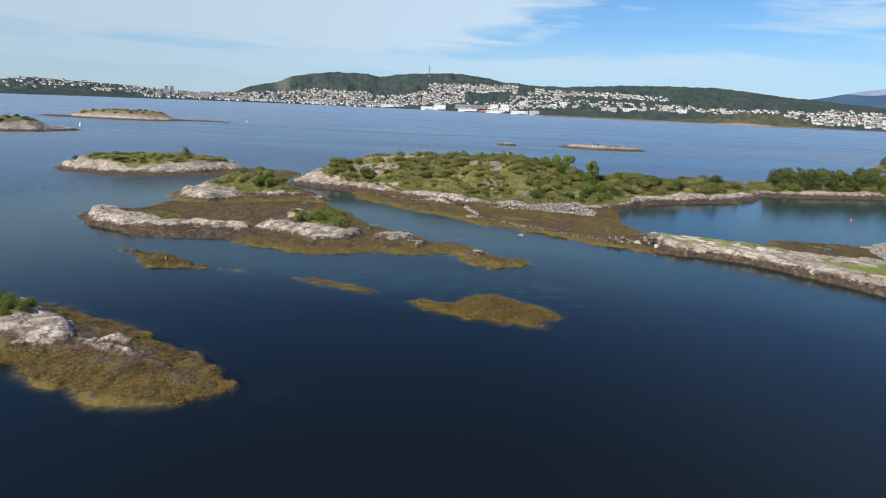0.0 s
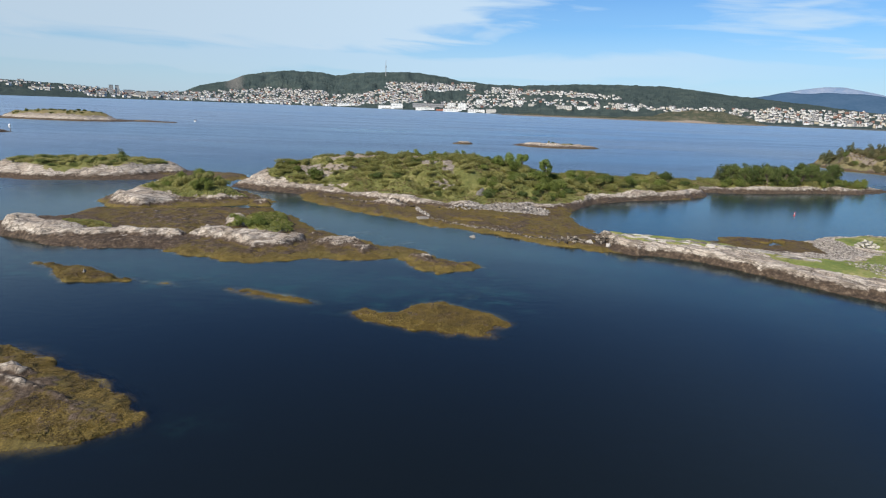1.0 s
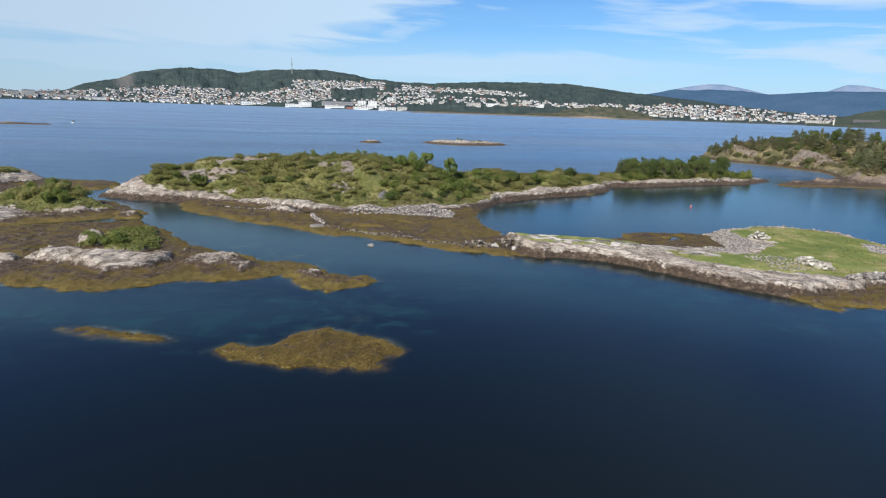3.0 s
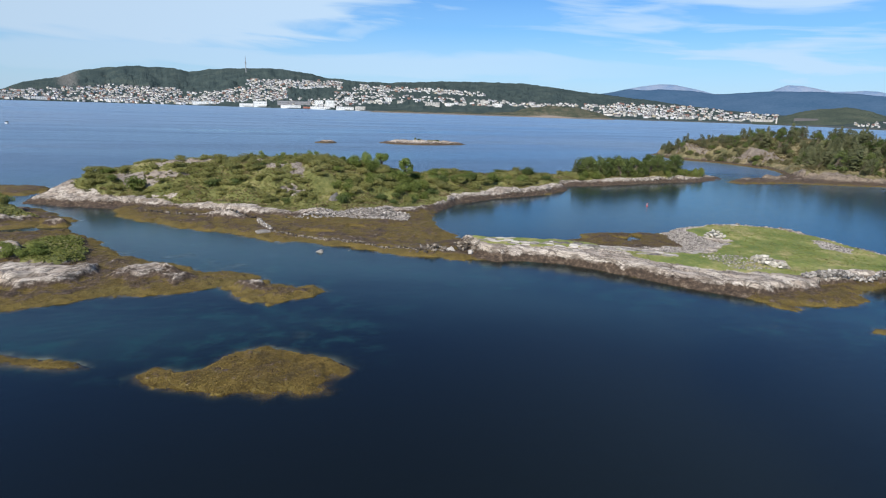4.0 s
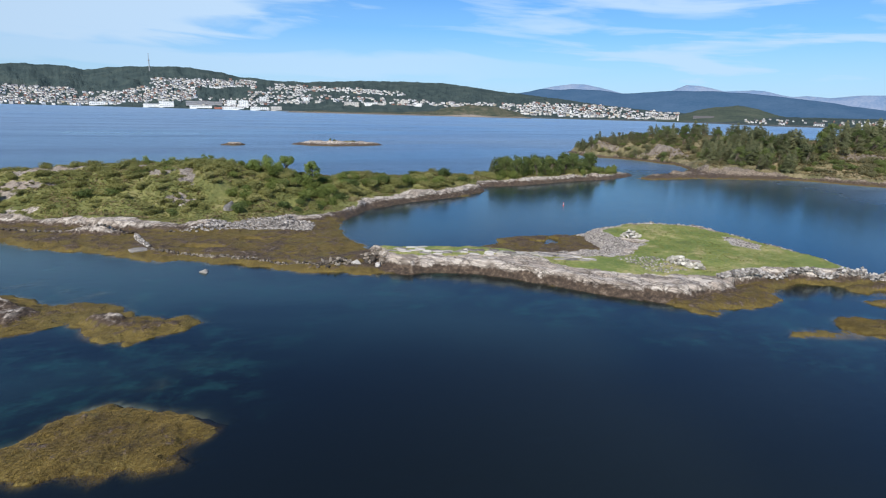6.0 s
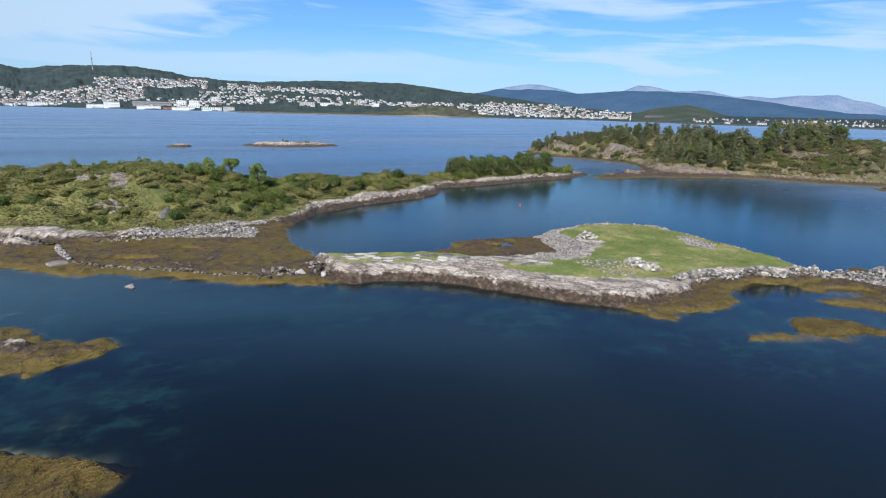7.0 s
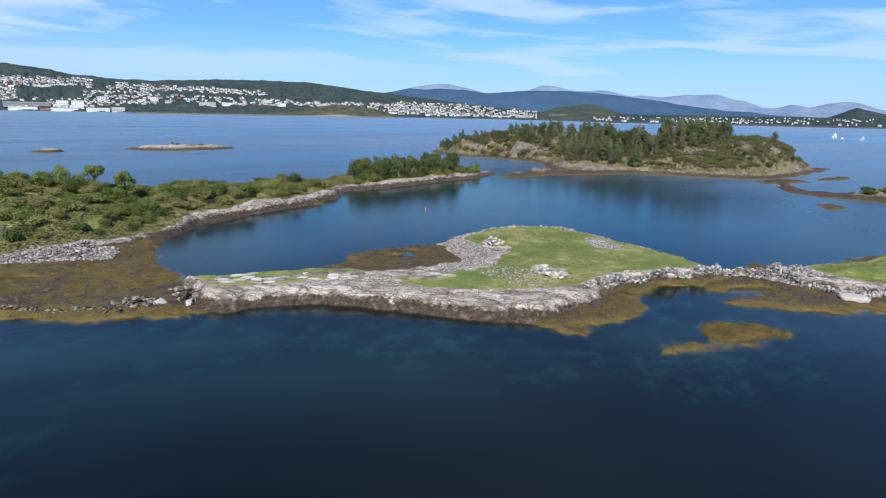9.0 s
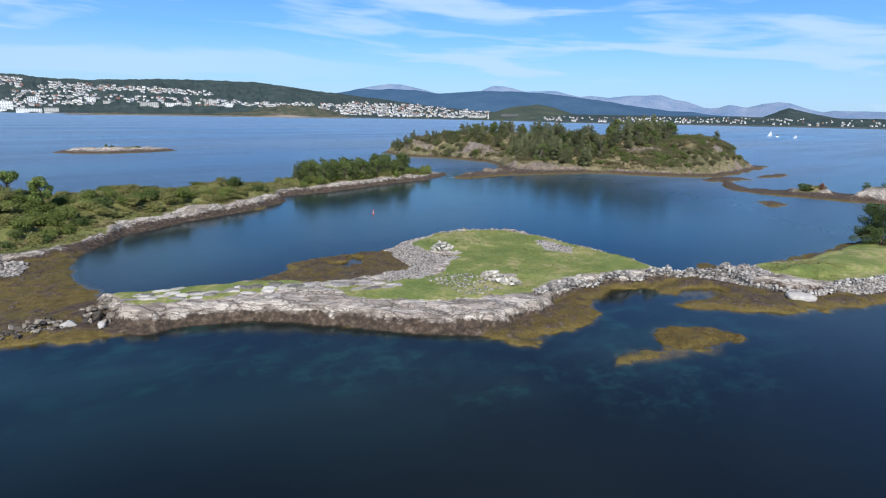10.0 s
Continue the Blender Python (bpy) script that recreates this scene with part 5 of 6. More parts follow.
# ---- thickets of the small islets ----
for x, y, z in spots("dn", [(-50, 110), (-40, 107), (-33, 109.5), (-36, 116), (-46, 119)], 26, 1.3, 21):
    near_crest = x > -46
    bush("birch" if rng.random() < 0.6 else "scrub", x, y, z - 0.1, 2.0 + 1.4 * rng.random(), (1.3 if near_crest else 0.8) + 0.8 * rng.random(), "dense green bush in the islet's thicket", "thicket bushes")
for x, y, wide, high in ((-22.5, 83, 2.6, 1.1), (-20.5, 82.0, 2.2, 0.9), (-24.4, 84.2, 2.4, 1.3), (-25.6, 86.4, 2.0, 1.0), (-22, 85, 2.4, 1.2)):
    bush("birch", x, y, ground_z("d", x, y) - 0.1, wide, high, "bright green bush on the pale rock islet", "rock islet bushes")
for x, y, wide, high in ((-35.6, 39.6, 1.9, 1.5), (-37.0, 39.8, 2.2, 1.8), (-34.5, 39.6, 1.3, 1.0), (-38.2, 40.6, 2.2, 1.6), (-35.8, 38.8, 1.2, 0.7), (-34.6, 40.6, 1.1, 1.1), (-39.8, 40.2, 2.2, 1.6)):
    bush("fine", x, y, ground_z("near", x, y) - 0.1, wide, high, "green leafy bush growing on the pale rock", "near islet bushes")
low_heath = Thicket()
for x, y, z in spots("e", ISLANDS["e"]["turf"][0], 90, 1.8, 22):
    low_heath.add("scrub" if rng.random() < 0.7 else "dark", x, y, z - 0.1, 2.0 + 1.8 * rng.random(), 0.5 + 0.5 * rng.random())
low_heath.done("heath_shrubs", "low dark heath shrubs on the long pale island")
tree(LEAFY[0], "tree", -98.5, 140, ground_z("e", -98.5, 140) - 0.1, 2.8, 1.2, "lone dark wind-swept small tree")
tree(LEAFY[2], "tree", -73.0, 147, ground_z("e", -73, 147) - 0.1, 2.8, 1.0, "lone dark wind-swept small tree")
for x, y, wide, high in ((80, 309, 3.2, 1.3), (90, 308, 2.4, 0.8), (78, 310, 2.0, 1.9), (95, 308, 2.0, 0.6)):
    bush("dark", x, y, ground_z("outer", x, y) - 0.1, wide, high, "dark low bush on the bare skerry", "skerry bushes")
outer_heath = Thicket()
for key, poly, count in (("k1", ISLANDS["k1"]["turf"][0], 24), ("k2", ISLANDS["k2"]["turf"][0], 40), ("tongue", ISLANDS["tongue"]["turf"][0], 16)):
    for x, y, z in spots(key, poly, count, 2.6, 25):
        outer_heath.add("scrub" if rng.random() < 0.6 else "dark", x, y, z - 0.1, 2.6 + 2 * rng.random(), 0.7 + 0.9 * rng.random())
outer_heath.done("heath_shrubs", "brown-green heath shrubs on the outer low islands")
for x, y, high in ((201, 50.5, 4.4), (206, 48, 4.2), (212, 43, 4.6), (192, 55.5, 2.4)):
    tree(LEAFY[int(x) % 5], "tree", x, y, ground_z("tongue", x, y) - 0.1, high, 1.3, "dark round-topped tree on the rocky tongue", "tongue trees")
tree(broadleaf_meshes(395, leaf_russet, 900, 0.04, 1.0, 2, 0.1, 18), "tree", 189.5, 63.8, ground_z("tongue", 189.5, 63.8) - 0.1, 1.9, 1.0, "small russet-leaved tree on the rocky knoll")
BIG = broadleaf_meshes(390, leaf_dark, 11000, 0.018, 1.3, 2, 0.12, 64)
tree(BIG, "tree", 122.8, 39.6, ground_z("right", 122.8, 39.6) - 0.1, 6.4, 1.15, "large dark green tree with several trunks on the grass")
tree(BIG, "tree", 130.0, 37.5, ground_z("right", 130, 37.5) - 0.1, 5.8, 1.1, "dark green tree at the edge of the grass")


# ---- heath tussocks and wrack: too many to count ----
def scatter(name, key, poly, count, size, mat, label, category, seed, test, lift=0.05, flat=1.2, wide=0.6, lip=0.32):
    r = np.random.default_rng(seed)
    pts = np.array(poly)
    lo, hi = pts.min(0), pts.max(0)
    x, y = r.uniform(lo[0], hi[0], count * 4), r.uniform(lo[1], hi[1], count * 4)
    ok = inside(list(poly), x, y) > 0
    x, y = x[ok], y[ok]
    z = relief(key, x, y)
    ok = test(x, y, z)
    x, y, z = x[ok][:count], y[ok][:count], z[ok][:count]
    n = len(x)
    nrm = np.stack([r.normal(0, 0.6, n), r.normal(0, 0.6, n), np.full(n, flat)], -1)
    nrm /= np.linalg.norm(nrm, axis=1)[:, None]
    a = np.cross(nrm, r.normal(0, 1, (n, 3)))
    a /= np.linalg.norm(a, axis=1)[:, None]
    b = np.cross(nrm, a)
    s = (size * r.uniform(0.5, 1.5, n))[:, None]
    c = np.stack([x, y, z + lift], -1)
    quad = np.stack([c - a * s, c - b * s * wide + nrm * s * lip, c + a * s, c + b * s * wide + nrm * s * lip], 1).reshape(-1, 3)
    me_ = mesh_of(name, quad.tolist(), np.arange(4 * n).reshape(-1, 4).tolist(), [mat])
    return tagged(new(name, me_), label, category, kind="stuff")


scatter("heath_tussocks", "main", HEATH, 52000, 0.2, leaf_scrub, "knee-high olive heather and grass tussocks on the heath", "heath plants", 3, lambda x, y, z: (turf_at("main", x, y) > 0.55) & (fbm(x / 3, y / 3, 6) > -0.22), 0.04, 2.6)
scatter("ledge_tussocks", "main", HEATH, 5000, 0.3, leaf_olive, "thin heather rooted in cracks of the outcrops", "heath plants", 9, lambda x, y, z: (turf_at("main", x, y) < 0.5) & (z > 1.8) & (fbm(x / 1.6, y / 1.2, 19) > -0.02), 0.08, 1.6)
scatter("slope_tussocks", "wood", ISLANDS["wood"]["turf"][0], 9000, 0.4, leaf_olive, "dry grass and heather on the wooded slopes", "heath plants", 4, lambda x, y, z: (turf_at("wood", x, y) > 0.5) & (z > 1.5))
for key, count in (("e", 4000), ("dn", 2500), ("d", 3500)):
    for g in ISLANDS[key]["turf"]:
        scatter("grass_tussocks", key, g, count // len(ISLANDS[key]["turf"]), 0.2, leaf_lawn if key == "d" else leaf_scrub, "rough green grass tufts on the rock", "grass", 6, lambda x, y, z: z > 0.65)
scatter("dry_heath", "main", HEATH, 12000, 0.24, leaf_brown, "dry brown heather and dead grass among the green", "heath plants", 13, lambda x, y, z: (turf_at("main", x, y) > 0.5) & (fbm(x / 5, y / 5, 16) > 0.0), 0.1)
scatter("dry_slope", "wood", ISLANDS["wood"]["turf"][0], 16000, 0.4, leaf_brown, "dry tan grass on the wooded island's slopes", "heath plants", 14, lambda x, y, z: (z > 1.5) & (fbm(x / 9, y / 9, 17) > -0.05), 0.1)
for key in ("green", "right"):
    scatter("lawn_grass", key, ISLANDS[key]["turf"][0], 2500, 0.12, leaf_lawn, "short sheep-cropped grass with straw-coloured patches", "grass", 15, lambda x, y, z: (turf_at("green" if key == "green" else "right", x, y) > 0.45) & (z > 0.8) & (fbm(x / 5, y / 5, 33) > 0.02), 0.01, 3.0)
for key, count, size in (("near", 26000, 0.085), ("b", 18000, 0.08), ("c", 2500, 0.07), ("c2", 6000, 0.08), ("m", 9000, 0.06), ("d", 20000, 0.09), ("green", 34000, 0.07), ("right", 14000, 0.07), ("main", 42000, 0.12)):
    scatter("bladderwrack", key, ISLANDS[key]["layers"][0][0], count, size, wrack_mat, "golden-brown bladderwrack fronds draped over the shore", "seaweed", 31, lambda x, y, z: (z > -0.3) & (z + 0.5 * fbm(x / 2, y / 2, 61) < 0.5) & (clean_at(key, x, y) < 0.4), 0.012, 6.0, 0.4, 0.14)


# ---- stones ----
def stone_mesh(seed, n=13):
    r = random.Random(seed)
    bm = bmesh.new()
    for _ in range(n):
        d = Vector((r.uniform(-1, 1), r.uniform(-1, 1), r.uniform(-1, 1)))
        d = d / max(abs(d.x) ** 3 + abs(d.y) ** 3 + abs(d.z) ** 3, 1e-3) ** (1 / 3) * 0.5
        bm.verts.new(d)
    bmesh.ops.convex_hull(bm, input=bm.verts[:])
    for v_ in [v_ for v_ in bm.verts if not v_.link_faces]:
        bm.verts.remove(v_)
    me_ = bpy.data.meshes.new("stone")
    bm.to_mesh(me_)
    bm.free()
    me_.materials.append(stone_mat)
    return me_


STONES = [stone_mesh(500 + k, 12 + k % 4) for k in range(12)]


PALE_STONES = []
for k in range(5):
    PALE_STONES.append(stone_mesh(560 + k, 13))
    PALE_STONES[-1].materials[0] = pale_stone
TIDE_STONES = []
for k in range(6):
    TIDE_STONES.append(stone_mesh(540 + k, 13))
    TIDE_STONES[-1].materials[0] = stone_tide


def stone(parent, x, y, z, lx, ly, lz, turn=None, kinds=None):
    ob = part("stone", rng.choice(kinds or STONES), None, parent)
    ob.matrix_basis = Matrix.LocRotScale((x, y, z), Euler((rng.gauss(0, 0.25), rng.gauss(0, 0.25), rng.random() * 6.28 if turn is None else turn + rng.gauss(0, 0.25))), (lx, ly, lz))
    return ob


def along(line, step):
    out, carry = [], 0.0
    for (ax, ay), (bx, by) in zip(line, line[1:]):
        ln = math.hypot(bx - ax, by - ay)
        s = carry
        while s < ln:
            out.append((ax + (bx - ax) * s / ln, ay + (by - ay) * s / ln, math.atan2(by - ay, bx - ax)))
            s += step
        carry = s - ln
    return out


def dry_wall(key, line, courses, size, label, group="dry stone walls", kinds=None, sink=0.0):
    """Courses of rough stones, two faces thick at the foot."""
    wall = thing("dry_stone_wall", label, "stone wall", group)
    for x, y, a in along(line, size * 0.86):
        g = max(ground_z(key, x, y), 0.05)
        for c in range(courses):
            if c == courses - 1 and rng.random() < 0.3:
                continue
            for side in ((-1, 1) if c < courses - 1 else (0,)):
                o = side * size * 0.38 + rng.gauss(0, 0.06)
                stone(wall, x - math.sin(a) * o + rng.gauss(0, 0.06), y + math.cos(a) * o, g - sink + size * (0.22 + 0.5 * c), size * rng.uniform(0.8, 1.35), size * rng.uniform(0.65, 1.0), size * rng.uniform(0.5, 0.8), a, kinds)
    return wall


dry_wall("green", [(64.3, 57.6), (67.5, 57.2), (71, 57.3), (75, 56.4), (80, 54.2), (84, 53.2)], 3, 0.46, "grey dry stone wall along the grass edge")
dry_wall("right", [(83, 53.2), (85, 52.6), (87.5, 50.5), (88.3, 48.6), (87.4, 45.5)], 5, 0.44, "grey rubble causeway wall between two islets")
dry_wall("right", [(87.4, 45.5), (87.9, 42), (89.4, 39.6), (94, 37.8), (101, 35)], 3, 0.42, "grey rubble retaining wall at the islet's edge")
dry_wall("main", [(4.6, 94.5), (9, 91), (14, 87.5), (19, 83.5), (24, 80.4), (29, 78.6)], 2, 0.32, "low row of weed-stained stones across the weed flat", kinds=TIDE_STONES, sink=0.06)
dry_wall("main", [(2.5, 104), (3.2, 101), (3.8, 98), (4.6, 95.5)], 2, 0.5, "short ruined stone jetty across the weed")
dry_wall("main", [(-16, 113.8), (-10, 110.2), (-4, 107.6), (2, 105.6)], 1, 0.6, "line of shore boulders under the heath", kinds=TIDE_STONES)


def heap(name, key, cx, cy, rx, ry, high, count, size, label, category="stone heap", kinds=None):
    ob = thing(name, label, category)
    for k in range(count):
        an, d = rng.random() * 6.28, rng.random() ** 0.6
        x, y = cx + rx * d * math.cos(an), cy + ry * d * math.sin(an)
        s = size * rng.uniform(0.6, 1.5)
        stone(ob, x, y, ground_z(key, x, y) + high * (1 - d) * rng.random() + 0.2 * s, s * 1.2, s, s * 0.75, None, kinds)
    return ob


heap("cairn", "green", 69.2, 77.3, 1.4, 1.3, 1.2, 90, 0.4, "heap of pale loose stones on the grass", kinds=PALE_STONES)
heap("stone_heap", "green", 64.2, 63.4, 0.9, 1.9, 1.0, 90, 0.5, "tumbled heap of pale stones on the grass", kinds=PALE_STONES)
heap("stone_heap", "green", 64.6, 61.2, 0.9, 0.8, 0.7, 34, 0.5, "tumbled heap of pale stones on the grass", kinds=PALE_STONES)
heap("stone_heap", "main", 24.6, 104.0, 3.4, 3.2, 0.9, 190, 0.34, "broad spread of grey rubble at the head of the lagoon")
heap("stone_heap", "main", 14.0, 105.6, 7.5, 0.7, 0.2, 90, 0.34, "line of grey rubble along the shore")
slab = thing("plank", "weathered pale plank lying on the grass", "plank")
bm = bmesh.new()
bmesh.ops.create_cube(bm, size=1.0)
bmesh.ops.bevel(bm, geom=bm.edges[:], offset=0.04, segments=1, affect="EDGES")
part("board", bm, dead_wood, slab)
slab.matrix_basis = Matrix.LocRotScale((66.1, 63.2, ground_z("green", 66.1, 63.2) + 0.12), Euler((0, 0.03, -0.55)), (2.0, 0.5, 0.22))
for x, y, s, key in ((10.9, 83.2, 1.1, "main"), (14.6, 83.3, 0.6, "main"), (28.0, 79.4, 1.1, "main"), (30.0, 77.4, 0.7, "green"), (16.0, 113.5, 2.6, "main"), (-33.5, 60.0, 0.5, "c2")):
    b_ = new("boulder", STONES[int(abs(x)) % 12])
    tagged(b_, "pale rounded boulder at the water's edge" if s < 2 else "large grey boulder under the scrub", "boulder", "boulders")
    b_.matrix_basis = Matrix.LocRotScale((x, y, max(ground_z(key, x, y), -0.35) + 0.28 * s), Euler((0.2, 0.1, x)), (s * 1.3, s, s * 0.8))


SLABS = [stone_mesh(901, 70), stone_mesh(902, 60)]
flat_rock = new("flat_stone", SLABS[0])
tagged(flat_rock, "pale flat rock slab lying on the seaweed below the wall", "stone")
flat_rock.matrix_basis = Matrix.LocRotScale((87.0, 40.4, ground_z("right", 87.0, 40.4) + 0.12), Euler((0.08, 0.05, -0.9)), (3.0, 1.7, 0.8))
low_rock = new("flat_stone", SLABS[1])
tagged(low_rock, "pale flat rock slab on the weed flat below the heath", "stone")
low_rock.matrix_basis = Matrix.LocRotScale((3.6, 94.6, ground_z("main", 3.6, 94.6) - 0.1), Euler((0.05, 0.08, 0.3)), (2.7, 1.5, 0.6))

BEDS = [stone_mesh(910 + k, 26) for k in range(5)]
for me_ in BEDS[:2]:
    me_.materials[0] = pale_stone
for k in range(56):
    u = (k + rng.random()) / 56
    x, y = 33.0 + 22 * u + rng.gauss(0, 0.3), 80.6 - 9.4 * u - 2.2 * u * u + rng.gauss(0, 1.2)
    bed = new("flat_stone", rng.choice(BEDS))
    tagged(bed, "pale lichen-grey rock slab lying flat in the grass", "stone", "slabs along the spine")
    bed.matrix_basis = Matrix.LocRotScale((x, y, max(ground_z("green", x, y), 0.5) - 0.08), Euler((rng.gauss(0, 0.06), rng.gauss(0, 0.06), -0.5 + rng.gauss(0, 0.2))), (rng.uniform(1.2, 2.4), rng.uniform(0.6, 1.1), rng.uniform(0.35, 0.5)))


def shingle(name, key, poly, count, size, seed, label):
    """Loose beach stones, too many to count."""
    r = np.random.default_rng(seed)
    pts = np.array(poly)
    lo, hi = pts.min(0), pts.max(0)
    x, y = r.uniform(lo[0], hi[0], count * 6), r.uniform(lo[1], hi[1], count * 6)
    ok = inside(list(poly), x, y) + fbm(x / 2, y / 2, 3) > 0
    x, y = x[ok][:count], y[ok][:count]
    z = relief(key, x, y)
    shapes = [(np.array([v_.co[:] for v_ in s_.vertices]), [tuple(p_.vertices) for p_ in s_.polygons]) for s_ in STONES[:6]]
    verts, faces = [], []
    for k in range(len(x)):
        co, fs = shapes[k % 6]
        s = size * r.uniform(0.5, 1.5)
        an = r.uniform(0, 6.28)
        c, d = math.cos(an), math.sin(an)
        p = co * np.array([s * 1.2, s, s * 0.7])
        p = np.stack([p[:, 0] * c - p[:, 1] * d + x[k], p[:, 0] * d + p[:, 1] * c + y[k], p[:, 2] + z[k] + 0.15 * s], -1)
        n0 = len(verts)
        verts += p.tolist()
        faces += [tuple(i + n0 for i in f_) for f_ in fs]
    return tagged(new(name, mesh_of(name, verts, faces, [shingle_mat])), label, "stones", kind="stuff")


for k, g in enumerate(ISLANDS["green"]["gravel"]):
    shingle("shingle", "green", g, 7000 if k == 0 else 500, 0.15, 80 + k, "grey and white beach shingle beside the grass")
shingle("shingle", "green", [(65, 84.5), (68.5, 85.4), (75, 86.4), (81, 85), (86, 80.9), (87.9, 76.4), (87.2, 70.7), (86.1, 65.3), (86.2, 61), (85.3, 56.6), (84.2, 53.4), (83.8, 55), (84.9, 61), (84.9, 66), (85.9, 71), (86.5, 76), (84.9, 80), (80, 83.8), (75, 85), (69, 83.8)], 1800, 0.28, 90, "band of grey stones round the grass islet")
shingle("shingle", "main", [(18, 108.5), (27, 106.5), (27.5, 102), (26.5, 99.3), (22, 101.6), (17, 104.4), (10, 106), (12, 107.2)], 3600, 0.24, 95, "grey rubble spread at the head of the lagoon")
shingle("shingle", "green", [(58.6, 68.6), (61.2, 68.6), (63.9, 66.3), (62.8, 61), (59.7, 60.8), (57.7, 61.9), (58.6, 64.5)], 420, 0.16, 97, "scattered grey stones in thin grass")
for k, g in enumerate(ISLANDS["right"]["gravel"]):
    shingle("shingle", "right", g, 900, 0.26, 84 + k, "grey rubble beside the grass")


# ---- the town across the fjord ----
def place_far(az, r):
    return r * math.sin(radians(az)), r * math.cos(radians(az)), float(far_z(np.array([float(az)]), np.array([float(r)]))[0])


def box_faces(verts, faces, slots, cx, cy, z0, z1, lx, ly, turn, gable=0.0, slot=0, roof=1):
    c, s = math.cos(turn), math.sin(turn)
    n0 = len(verts)
    for z in (z0, z1):
        for u, v in ((-1, -1), (1, -1), (1, 1), (-1, 1)):
            verts.append((cx + u * lx / 2 * c - v * ly / 2 * s, cy + u * lx / 2 * s + v * ly / 2 * c, z))
    for k in range(4):
        faces.append((n0 + k, n0 + (k + 1) % 4, n0 + 4 + (k + 1) % 4, n0 + 4 + k))
        slots.append(slot)
    if gable:
        m0 = len(verts)
        for u in (-1, 1):
            verts.append((cx + u * lx / 2 * c, cy + u * lx / 2 * s, z1 + gable))
        faces += [(n0 + 4, n0 + 5, m0 + 1, m0), (n0 + 6, n0 + 7, m0, m0 + 1), (n0 + 5, n0 + 6, m0 + 1), (n0 + 7, n0 + 4, m0)]
        slots += [roof, roof, slot, slot]
    else:
        faces.append((n0 + 4, n0 + 5, n0 + 6, n0 + 7))
        slots.append(roof)


def on_slope(az, el):
    """The distance at which the far land reaches an angle above eye level, seen from the islets."""
    r0 = float(np.interp(az, *AZ_SHORE)) - 40
    r = np.arange(r0, r0 + 1300, 14.0)
    z = far_z(np.full(r.shape, float(az)), r)
    ok = (z > 1.5) & (np.degrees(np.arctan2(z - 18.8, r)) >= el)
    return float(r[np.argmax(ok)]) if ok.any() else None


# azimuth from, to; angle above eye level of the lower edge at both ends, of the upper edge at both ends; houses
QUARTERS = [(-40, -33, 0.35, 0.3, 0.8, 0.75, 75), (-40, -31, -0.1, 0.0, 0.4, 0.3, 22), (-33, -29, 0.05, 0.0, 0.6, 0.5, 55), (-29, -24.5, -0.3, -0.25, 0.5, 0.25, 150), (-24.5, -18, -0.3, -0.3, 0.2, 0.6, 190),
            (-18, -14, -0.34, -0.34, 0.6, 1.05, 200), (-14, -8.5, -0.34, -0.34, 1.12, 1.0, 400), (-8.5, -5, -0.32, -0.2, 0.72, 0.75, 150), (-5, -2.5, 0.0, 0.0, 0.85, 1.6, 150), (-2.7, 1, 0.15, 0.3, 2.1, 2.15, 330),
            (1, 6.2, 1.45, 1.7, 2.15, 2.25, 190), (1, 6, -0.25, -0.2, 0.5, 0.6, 50), (5.5, 11, -0.1, 0.3, 1.75, 1.85, 200), (8, 20.5, 1.55, 1.25, 2.05, 1.6, 220), (10, 21, 0.5, 0.35, 1.15, 0.9, 90),
            (20.5, 27, 0.35, 0.3, 0.9, 0.65, 80), (26, 32, 0.45, 0.35, 0.75, 0.8, 28), (30, 34, -0.1, -0.2, 0.7, 0.9, 90), (33, 40, -0.25, -0.3, 0.95, 0.85, 270), (40, 47, -0.3, -0.3, 0.75, 0.3, 170),
            (52, 70, -0.4, -0.4, 0.0, 0.0, 120), (62, 90, -0.4, -0.4, 0.1, 0.05, 200)]
hv, hf, hs = [], [], []
hr = random.Random(5)
for a0, a1, lo0, lo1, hi0, hi1, count in QUARTERS:
    for _ in range(round(count * 0.88)):
        k = hr.random()
        az = a0 + (a1 - a0) * k
        r = on_slope(az, lo0 + (lo1 - lo0) * k + (hi0 - lo0 + (hi1 - lo1 - hi0 + lo0) * k) * hr.random())
        if r is None:
            continue
        x, y, z = place_far(az, r)
        small = 0.52 if az > 50 else 1.0
        size = hr.uniform(7, 12) * small
        box_faces(hv, hf, hs, x, y, z - 3, z + hr.uniform(6.5, 9.5) * small, size * hr.uniform(1, 1.5), size * 0.8, hr.uniform(-0.6, 0.6), hr.uniform(2, 3.5))
tagged(new("town_houses", mesh_of("town_houses", hv, hf, [house_mat, roof_mat], hs)), "white and pastel wooden houses crowding the far hillside", "houses", kind="stuff")


